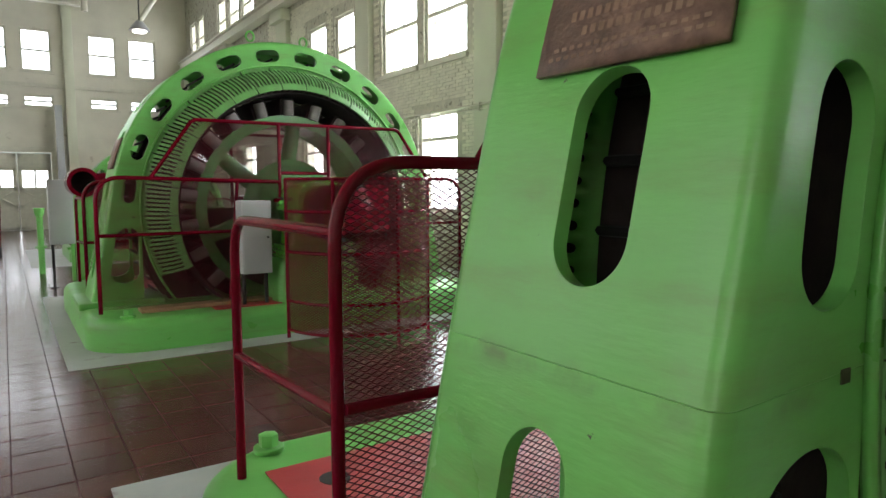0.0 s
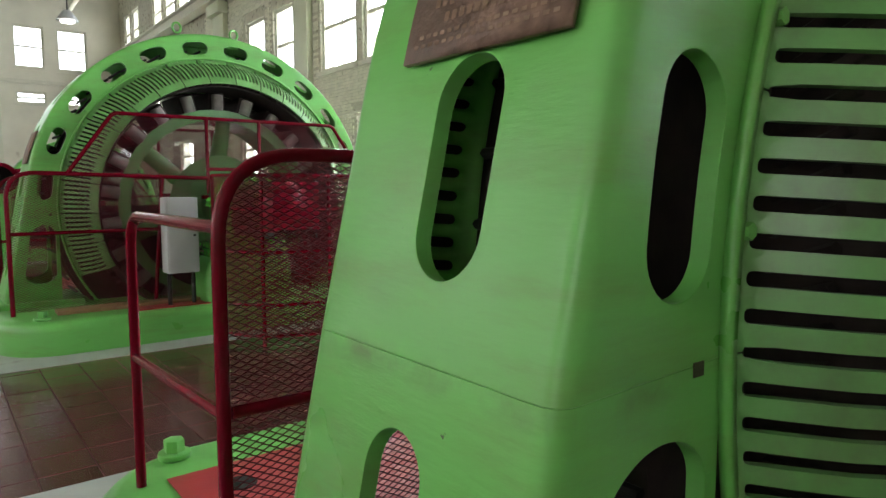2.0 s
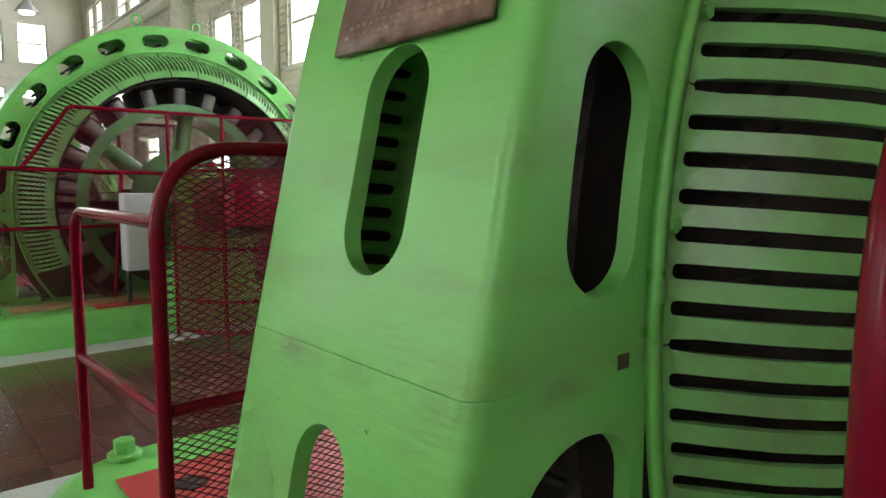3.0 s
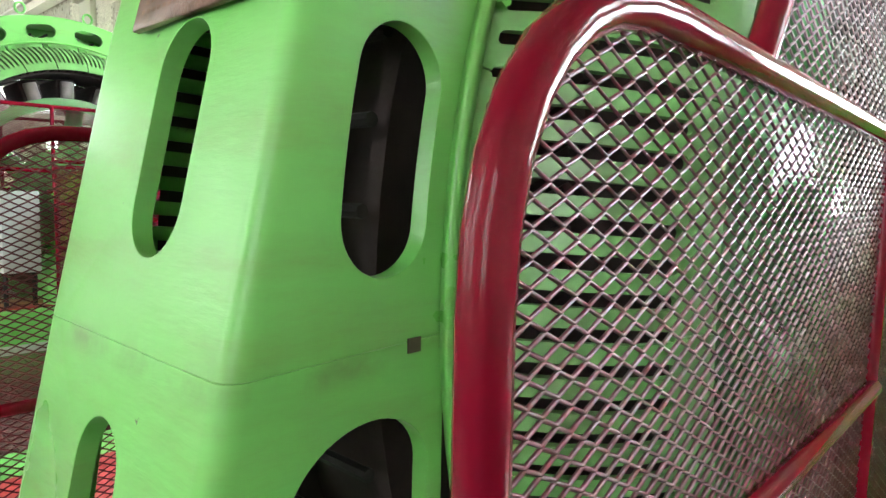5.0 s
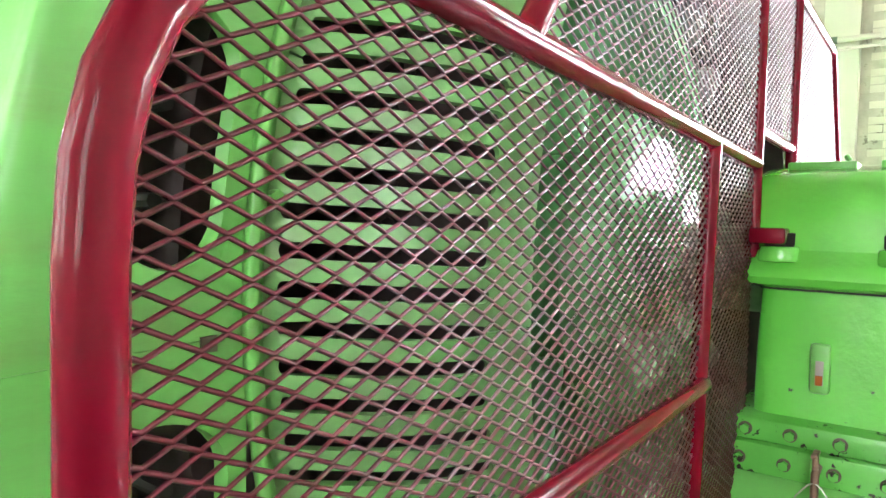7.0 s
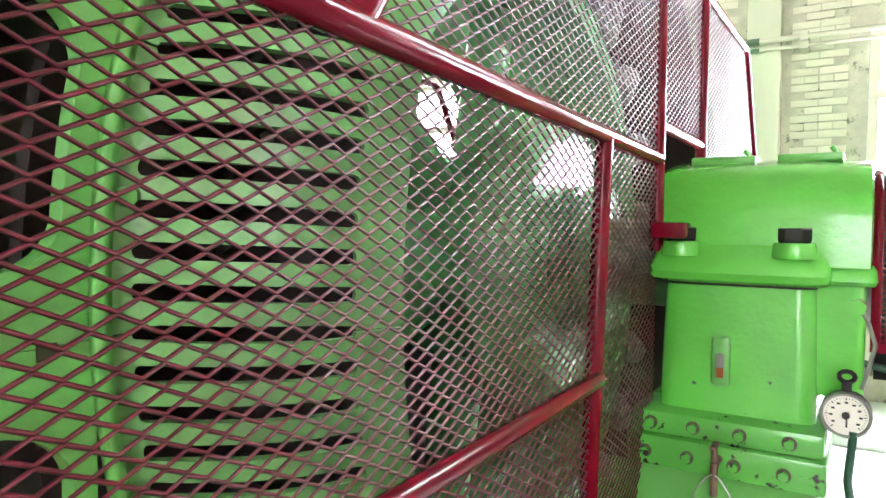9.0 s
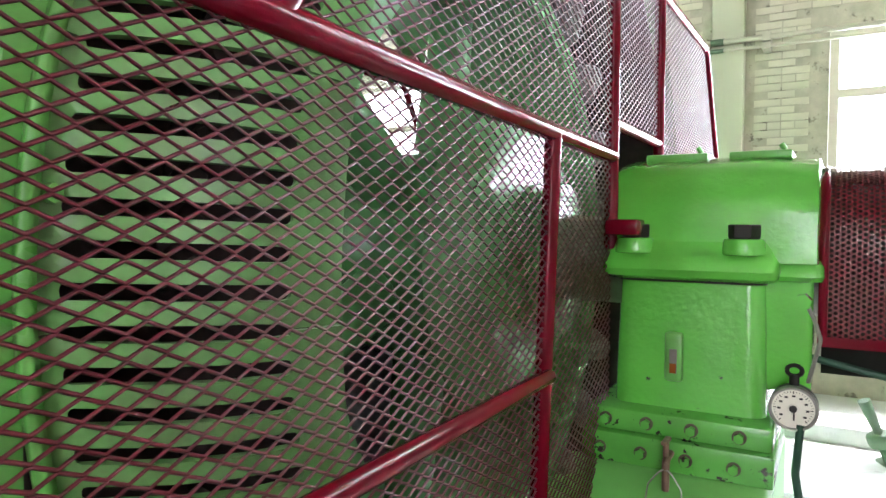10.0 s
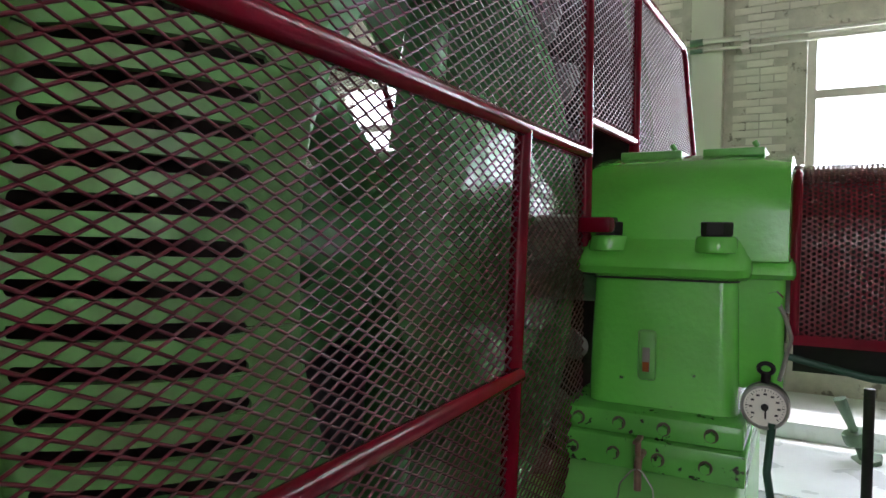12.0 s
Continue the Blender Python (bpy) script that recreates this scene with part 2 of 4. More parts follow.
def box(x0, x1, y0, y1, z0, z1, bevel=0.0, seg=2, bm=None):
    own = bmesh.new()
    v = [own.verts.new(p) for p in ((x0, y0, z0), (x1, y0, z0), (x1, y1, z0), (x0, y1, z0), (x0, y0, z1), (x1, y0, z1), (x1, y1, z1), (x0, y1, z1))]
    for f in ((3, 2, 1, 0), (4, 5, 6, 7), (0, 1, 5, 4), (1, 2, 6, 5), (2, 3, 7, 6), (3, 0, 4, 7)):
        own.faces.new([v[i] for i in f])
    if bevel:
        bmesh.ops.bevel(own, geom=own.edges[:], offset=bevel, segments=seg, affect="EDGES", profile=0.5)
    if bm is None:
        return own
    merge(bm, own)
    return bm


def cyl(p, q, r, r2=None, seg=20, bevel=0.0, bm=None):
    p, q = Vector(p), Vector(q)
    own = bmesh.new()
    bmesh.ops.create_cone(own, cap_ends=True, segments=seg, radius1=r, radius2=r if r2 is None else r2, depth=(q - p).length)
    if bevel:
        rim = [e for e in own.edges if abs(e.verts[0].co.z - e.verts[1].co.z) < 1e-6]
        bmesh.ops.bevel(own, geom=rim, offset=bevel, segments=2, affect="EDGES", profile=0.5)
    own.transform(Matrix.Translation((p + q) / 2) @ (q - p).to_track_quat("Z", "Y").to_matrix().to_4x4())
    if bm is None:
        return own
    merge(bm, own)
    return bm


def fillet(points, radius, steps=8):
    pts = [Vector(p) for p in points]
    out = [pts[0]]
    for a, b, c in zip(pts, pts[1:], pts[2:]):
        u, w = (a - b), (c - b)
        r = min(radius, u.length * 0.49, w.length * 0.49)
        u.normalize(), w.normalize()
        half = u.angle(w) / 2
        cut = min(r / math.tan(half), (a - b).length * 0.49, (c - b).length * 0.49)
        p0, p1 = b + u * cut, b + w * cut
        for i in range(steps + 1):
            s = i / steps
            out.append(p0 * (1 - s) ** 2 + b * 2 * s * (1 - s) + p1 * s * s)
    out.append(pts[-1])
    return out


def tube(points, r, bend=0.0, seg=14, bm=None, closed=False):
    pts = fillet(points, bend) if bend else [Vector(p) for p in points]
    own = bm if bm is not None else bmesh.new()
    rings = []
    t0 = (pts[1] - pts[0]).normalized()
    side = t0.orthogonal().normalized()
    for i, p in enumerate(pts):
        a = pts[i] - pts[i - 1] if i else pts[1] - pts[0]
        b = pts[i + 1] - pts[i] if i < len(pts) - 1 else a
        t = (a.normalized() + b.normalized()).normalized()
        side = (side - t * side.dot(t)).normalized()
        up = t.cross(side)
        rings.append([own.verts.new(p + side * r * math.cos(k * math.tau / seg) + up * r * math.sin(k * math.tau / seg)) for k in range(seg)])
    for a, b in zip(rings, rings[1:]):
        for k in range(seg):
            own.faces.new((a[k], a[(k + 1) % seg], b[(k + 1) % seg], b[k]))
    own.faces.new(rings[0][::-1])
    own.faces.new(rings[-1])
    return own


def stadium(cu, cv, hu, hv, n_side, n_end, su=1.0, sv=1.0):
    """A loop round a slot with half sizes hu, hv and round ends along its longer way; starts at -u, -v and goes round by the bottom."""
    if su != 1.0 or sv != 1.0:
        return [(cu + p / su, cv + q / sv) for p, q in stadium(0, 0, hu * su, hv * sv, n_side, n_end)]
    pts = []
    if hu >= hv:
        r, s = hv, hu - hv
        pts += [(cu - s + 2 * s * i / n_side, cv - r) for i in range(n_side)]
        pts += [(cu + s + r * math.sin(math.pi * i / n_end), cv - r * math.cos(math.pi * i / n_end)) for i in range(n_end)]
        pts += [(cu + s - 2 * s * i / n_side, cv + r) for i in range(n_side)]
        pts += [(cu - s - r * math.sin(math.pi * i / n_end), cv + r * math.cos(math.pi * i / n_end)) for i in range(n_end)]
    else:
        r, s = hu, hv - hu
        pts += [(cu - r * math.cos(math.pi * i / n_end), cv - s - r * math.sin(math.pi * i / n_end)) for i in range(n_end)]
        pts += [(cu + r, cv - s + 2 * s * i / n_side) for i in range(n_side)]
        pts += [(cu + r * math.cos(math.pi * i / n_end), cv + s + r * math.sin(math.pi * i / n_end)) for i in range(n_end)]
        pts += [(cu - r, cv + s - 2 * s * i / n_side) for i in range(n_side)]
    return pts


def rect_loop(u0, u1, v0, v1, nu, nv):
    pts = [(u0 + (u1 - u0) * i / nu, v0) for i in range(nu)]
    pts += [(u1, v0 + (v1 - v0) * i / nv) for i in range(nv)]
    pts += [(u1 - (u1 - u0) * i / nu, v1) for i in range(nu)]
    pts += [(u0, v1 - (v1 - v0) * i / nv) for i in range(nv)]
    return pts


def holed(bm, place, u0, u1, v0, v1, cu, cv, hu, hv, nu, nv, su=1.0, sv=1.0):
    """A patch of the surface place(u, v) with a round-ended hole in it."""
    outer = [bm.verts.new(place(*p)) for p in rect_loop(u0, u1, v0, v1, nu, nv)]
    ends = (nu, nv) if hu * su >= hv * sv else (nv, nu)
    inner = [bm.verts.new(place(*p)) for p in stadium(cu, cv, hu, hv, *ends, su, sv)]
    n = len(outer)
    for i in range(n):
        bm.faces.new((outer[i], outer[(i + 1) % n], inner[(i + 1) % n], inner[i]))


def sheet(bm, place, u0, u1, v0, v1, nu, nv):
    g = [[bm.verts.new(place(u0 + (u1 - u0) * i / nu, v0 + (v1 - v0) * j / nv)) for j in range(nv + 1)] for i in range(nu + 1)]
    for i in range(nu):
        for j in range(nv):
            bm.faces.new((g[i][j], g[i + 1][j], g[i + 1][j + 1], g[i][j + 1]))


def thicken(ob, depth, offset=-1.0, round_edge=0.0):
    m = ob.modifiers.new("thickness", "SOLIDIFY")
    m.thickness, m.offset = depth, offset
    if round_edge:
        b = ob.modifiers.new("round edges", "BEVEL")
        b.width, b.segments, b.limit_method, b.angle_limit, b.harden_normals = round_edge, 3, "ANGLE", radians(50), True
    return ob


# ---------------------------------------------------------------- the hall
def wall_with_openings(name, place, length, height, openings, depth, mat, label):
    """A wall from 0 to length and 0 to height, with rectangular openings (a0, a1, z0, z1) right through it; place maps (along, out, z)."""
    bm = bmesh.new()
    us = sorted({0.0, length, *[o[0] for o in openings], *[o[1] for o in openings]})
    zs = sorted({0.0, height, *[o[2] for o in openings], *[o[3] for o in openings]})

    def is_open(i, j):
        if i < 0 or j < 0 or i >= len(us) - 1 or j >= len(zs) - 1:
            return True
        u, z = (us[i] + us[i + 1]) / 2, (zs[j] + zs[j + 1]) / 2
        return any(o[0] < u < o[1] and o[2] < z < o[3] for o in openings)

    def quad(*pts):
        bm.faces.new([bm.verts.new(place(*p)) for p in pts])

    for i in range(len(us) - 1):
        for j in range(len(zs) - 1):
            if is_open(i, j):
                continue
            a, b, c, d = us[i], us[i + 1], zs[j], zs[j + 1]
            for out in (0, depth):
                quad((a, out, c), (b, out, c), (b, out, d), (a, out, d))
            if is_open(i - 1, j):
                quad((a, 0, c), (a, depth, c), (a, depth, d), (a, 0, d))
            if is_open(i + 1, j):
                quad((b, 0, c), (b, depth, c), (b, depth, d), (b, 0, d))
            if is_open(i, j - 1):
                quad((a, 0, c), (b, 0, c), (b, depth, c), (a, depth, c))
            if is_open(i, j + 1):
                quad((a, 0, d), (b, 0, d), (b, depth, d), (a, depth, d))
    bmesh.ops.remove_doubles(bm, verts=bm.verts[:], dist=0.001)
    return tagged(part(name, bm, mat, smooth=False), label, "wall", kind="structure")


# windows of the long wall: pairs in each bay
UPPER_Y = [(-5.2, -3.7), (-3.3, -1.8), (0.9, 2.35), (2.75, 4.2), (4.8, 6.1), (6.4, 7.8), (9.45, 10.86), (11.11, 12.54), (13.84, 14.89), (15.41, 16.56), (19.4, 20.7), (21.1, 22.4), (24.6, 25.9), (26.3, 27.6)]
LOWER_Y = [(-4.0, -2.5), (-2.1, -0.61), (2.75, 4.1), (6.7, 8.1), (9.75, 11.1), (15.75, 17.0), (21.1, 22.4)]
CLERE_Y = [(13.0, 14.3), (14.9, 16.2), (18.4, 19.7), (20.9, 22.2), (22.5, 23.7), (24.0, 25.1), (27.0, 28.0), (28.3, 29.2)]
UZ, LZ, CZ = (3.96, 5.68), (1.15, 3.04), (6.85, 8.3)
PILASTERS = [(-7.0, -6.4), (0.0, 0.25), (4.2, 4.7), (8.45, 9.05), (12.9, 13.5), (17.8, 18.6), (23.2, 23.9), (29.2, 30.0)]

openings = [(a - YS, b - YS, *UZ) for a, b in UPPER_Y] + [(a - YS, b - YS, *LZ) for a, b in LOWER_Y] + [(a - YS, b - YS, *CZ) for a, b in CLERE_Y]
wall_with_openings("wall_east", lambda a, o, z: (XR + o, YS + a, z), YE - YS, TOP, openings, 0.32, JOINT, "cream painted brick wall with rows of tall windows")

# far end wall with paired windows, small windows below and a big door
END_X = [(-4.6, -3.55), (-2.03, -1.01), (-3.4, -2.45), (0.24, 1.26), (1.7, 2.75)]
openings = [(a - XL, b - XL, 6.10, 7.68) for a, b in END_X] + [(a - XL, b - XL, 4.74, 5.19) for a, b in END_X]
DOOR = (-3.5, -1.2, 0.0, 3.0)
openings.append((DOOR[0] - XL, DOOR[1] - XL, DOOR[2], DOOR[3]))
wall_with_openings("wall_north", lambda a, o, z: (XL + a, YE + o, z), XR - XL, TOP, openings, 0.32, WALL, "cream painted end wall with paired windows and a big door")

# the side behind the camera: the same kind of windows, wide ones
WEST_Y = [(-4.6, -1.8), (2.6, 5.2), (7.0, 9.6), (11.4, 14.0), (16.0, 18.6), (21.0, 23.6)]
openings = [(a - YS, b - YS, 1.4, 5.8) for a, b in WEST_Y]
wall_with_openings("wall_west", lambda a, o, z: (XL - o, YS + a, z), YE - YS, TOP, openings, 0.32, WALL, "cream painted wall with wide windows")
wall_with_openings("wall_south", lambda a, o, z: (XL + a, YS - o, z), XR - XL, TOP, [], 0.32, WALL, "plain cream painted end wall")

# daylight standing in the openings
DAY = (0.93, 0.97, 1.0)
daylight("daylight_upper", (XR + 0.36, 12, 4.97), (0, 90, 0), 1.9, 38, 3000, DAY)
daylight("daylight_lower", (XR + 0.36, 9, 2.06), (0, 90, 0), 2.0, 28, 2900, DAY)
daylight("daylight_clerestory", (XR + 0.36, 21, 7.57), (0, 90, 0), 1.7, 18, 900, DAY)
daylight("daylight_end", (-0.9, YE + 0.36, 6.2), (-90, 0, 0), 8.0, 3.4, 650, DAY)
daylight("daylight_door", (-2.35, YE + 0.6, 1.6), (-90, 0, 0), 2.6, 3.0, 160, DAY)
daylight("daylight_west", (XL - 0.36, 5.5, 3.6), (0, -90, 0), 4.6, 23, 1060, (1.0, 0.97, 0.92))

# floor: tiles with recessed joints on a bed
bm = box(XL, XR, YS, YE, -0.3, -0.003)
floor = tagged(part("floor", bm, GROUT, smooth=False), "dark red quarry tile floor, polished and worn", "floor", kind="structure")
ceiling_bm = box(XL - 0.3, XR + 0.3, YS - 0.3, YE + 0.3, TOP, TOP + 0.25)
for k in range(8):
    y = -4.5 + 4.6 * k
    box(XL, XR, y - 0.1, y + 0.1, TOP - 0.55, TOP, 0, bm=ceiling_bm)
tagged(part("ceiling", ceiling_bm, ROOF, smooth=False), "olive grey boarded roof on deep beams", "ceiling", kind="structure")

# pilasters, crane girder, ledges
for y0, y1 in PILASTERS:
    bm = box(XR - 0.14, XR - 0.002, y0, y1, 0.0, 6.45, 0.01)
    if y0 > 3:
        box(XR - 0.3, XR - 0.002, y0 - 0.08, y1 + 0.08, 6.2, 6.5, 0.03, bm=bm)
    tagged(part("pilaster", bm, PLASTER), "smooth cream painted pilaster", "pilaster", "wall pilasters", "structure")
bm = box(XR - 0.42, XR - 0.1, YS, YE, 6.5, 6.56)
box(XR - 0.3, XR - 0.24, YS, YE, 6.56, 6.82, bm=bm)
box(XR - 0.4, XR - 0.14, YS, YE, 6.82, 6.88, bm=bm)
tagged(part("crane_girder", bm, TIMBER, smooth=False), "cream painted steel crane girder along the wall", "girder", kind="structure")
bm = box(XL, XR, YE - 0.1, YE - 0.002, 5.48, 5.62, 0.015)
tagged(part("trim_ledge", bm, TIMBER, smooth=False), "cream ledge across the end wall", "ledge", kind="structure")
for x in (-0.5, -6.0):
    bm = box(x - 0.12, x + 0.22, YE - 0.2, YE - 0.002, 0, TOP, 0.01)
    tagged(part("pilaster", bm, PLASTER), "cream painted end wall pilaster", "pilaster", "wall pilasters", "structure")
bm = box(-1.02, -0.78, YE - 0.5, YE - 0.21, 0, 4.8, 0.01)
tagged(part("steel_column", bm, GREYBOX), "grey painted steel column by the door", "column", kind="structure")
bm = box(XL, -0.4, 24.9, 25.15, 7.55, 7.85, 0.02)
tagged(part("roof_beam", bm, TIMBER), "pale painted steel tie beam", "beam", kind="structure")
bm = tube([(-0.3, 25, 7.4), (-0.3, 25, TOP)], 0.1)
tube([(0.9, 23.5, 6.6), (3.0, 23.5, TOP - 0.1)], 0.08, bm=bm)
tagged(part("roof_brace", bm, TIMBER), "pale painted steel roof braces", "brace", kind="structure")


def window(along, z0, z1, a0, a1, cols, rows, label, arched=False):
    """A window set in its opening: frame, sash bars and a pane; along(a, out, z) places it on its wall."""
    top = thing("window_1", label, "window", kind="structure")
    w = 0.07

    def bar(b0, b1, c0, c1, o0, o1, bm):
        lo, hi = Vector(along(b0, o0, c0)), Vector(along(b1, o1, c1))
        box(min(lo.x, hi.x), max(lo.x, hi.x), min(lo.y, hi.y), max(lo.y, hi.y), c0, c1, 0, bm=bm)

    bm = bmesh.new()
    bar(a0 + 0.003, a0 + w, z0 + 0.003, z1 - 0.003, 0.06, 0.18, bm)
    bar(a1 - w, a1 - 0.003, z0 + 0.003, z1 - 0.003, 0.06, 0.18, bm)
    bar(a0 + w, a1 - w, z0 + 0.003, z0 + w, 0.06, 0.18, bm)
    bar(a0 + w, a1 - w, z1 - w, z1 - 0.003, 0.06, 0.18, bm)
    part("window_frame", bm, TIMBER, top, smooth=False)
    bm = bmesh.new()
    mid = z0 + (z1 - z0) * rows
    bar(a0 + w, a1 - w, mid - 0.035, mid + 0.035, 0.08, 0.16, bm)
    for k in range(1, cols):
        a = a0 + (a1 - a0) * k / cols
        bar(a - 0.014, a + 0.014, z0 + w, mid - 0.035, 0.10, 0.14, bm)
        bar(a - 0.014, a + 0.014, mid + 0.035, z1 - w, 0.10, 0.14, bm)
    part("sash_bars", bm, TIMBER, top, smooth=False)
    bm = bmesh.new()
    bar(a0 - 0.08, a1 + 0.08, z0 - 0.09, z0 - 0.003, -0.07, 0.05, bm)
    part("window_sill", bm, TIMBER, top, smooth=False)
    for c0, c1 in ((z0 + w, mid - 0.035), (mid + 0.035, z1 - w)):
        bm = bmesh.new()
        bar(a0 + w, a1 - w, c0, c1, 0.117, 0.123, bm)
        pane = part("pane", bm, GLASS, top, smooth=False)
        pane.visible_shadow = False
    return top


def on_east(a, o, z):
    return (XR + o, a, z)


def on_north(a, o, z):
    return (a, YE + o, z)


def on_west(a, o, z):
    return (XL - o, a, z)


for a, b in UPPER_Y:
    window(on_east, *UZ, a, b, 2, 0.52, "tall cream timber sash window, blown out by daylight")
for a, b in CLERE_Y:
    window(on_east, *CZ, a, b, 2, 0.5, "high clerestory window with cream bars")
for a, b in LOWER_Y:
    window(on_east, *LZ, a, b, 1, 0.733, "cream timber sash window full of daylight")
for a, b in END_X:
    window(on_north, 6.10, 7.68, a, b, 1, 0.5, "bright end wall window with cream frame")
    window(on_north, 4.74, 5.19, a, b, 1, 0.5, "small wide end wall window")
for a, b in WEST_Y:
    window(on_west, 1.4, 5.8, a, b, 3, 0.6, "wide cream timber window")

# double door in the end wall
door = thing("door_1", "white painted double door with glazed tops and cross braces", "door", (0, YE, 0), kind="structure")
for x0, x1 in ((-3.48, -2.37), (-2.33, -1.22)):
    leaf = box(x0, x1, 0.08, 0.14, 0.02, 1.55)
    for a, b, c, d in ((x0, x0 + 0.13, 0.02, 2.95), (x1 - 0.13, x1, 0.02, 2.95), (x0, x1, 0.02, 0.16), (x0, x1, 0.85, 0.97), (x0, x1, 1.5, 1.66), (x0, x1, 2.3, 2.4), (x0, x1, 2.82, 2.95)):
        box(a, b, 0.05, 0.17, c, d, bm=leaf)
    box(x0, x1, 0.08, 0.14, 2.38, 2.85, bm=leaf)
    mid = (x0 + x1) / 2
    for s in (-1, 1):
        tube([(mid + s * 0.42, 0.06, 0.97), (mid - s * 0.42, 0.06, 1.5)], 0.045, seg=4, bm=leaf)
    box(mid - 0.03, mid + 0.03, 0.06, 0.16, 1.66, 2.3, bm=leaf)
    o = part("door_leaf", leaf, TIMBER, door, smooth=False)
    bm = box(x0 + 0.13, x1 - 0.13, 0.10, 0.106, 1.66, 2.3)
    part("pane", bm, GLASS, o, smooth=False).visible_shadow = False
bm = box(-3.65, -3.5, -0.05, 0.2, 0, 3.15)
box(-1.2, -1.05, -0.05, 0.2, 0, 3.15, bm=bm)
box(-3.65, -1.05, -0.06, 0.2, 3.0, 3.2, bm=bm)
part("door_frame", bm, TIMBER, door, smooth=False)


# ---------------------------------------------------------------- generators
R_OUT, R_IN, YF, YB, RC = 2.115, 1.755, 0.42, 1.155, 0.042
DROP = 1.75   # degrees by which the split lies under the axis


RIM = [1.0]    # how wide the rim is built, against the first machine
LEAVE = 12.5   # degrees above the axis where the rim leaves its circle and runs straight down to the foot


def polar(r, phi, y):
    """phi in degrees from the axis' west side upwards and over."""
    a = radians(phi)
    low = min(phi, 180 - phi)
    if r > 1.99 and low < LEAVE:
        r += (R_OUT / math.cos(radians(LEAVE - low)) - R_OUT) * min(1.0, (r - 1.99) / 0.07)
    if r > 1.78:
        r = 1.78 + (r - 1.78) * RIM[0]
    return (-r * math.cos(a), y, r * math.sin(a))


def shell_point(u, phi, side):
    """The louvred end bell: u from 0 at its flange to 1 at its inner edge."""
    prof = ((1.745, 0.0), (1.70, 0.012), (1.67, 0.085), (1.63, 0.17), (1.575, 0.255), (1.515, 0.315), (1.46, 0.35), (1.43, 0.36))
    s = max(0.0, min(0.9999, u)) * (len(prof) - 1)
    i = int(s)
    f = s - i
    r = prof[i][0] * (1 - f) + prof[i + 1][0] * f
    d = prof[i][1] * (1 - f) + prof[i + 1][1] * f
    return polar(r, phi, YF - d if side < 0 else YB + d)


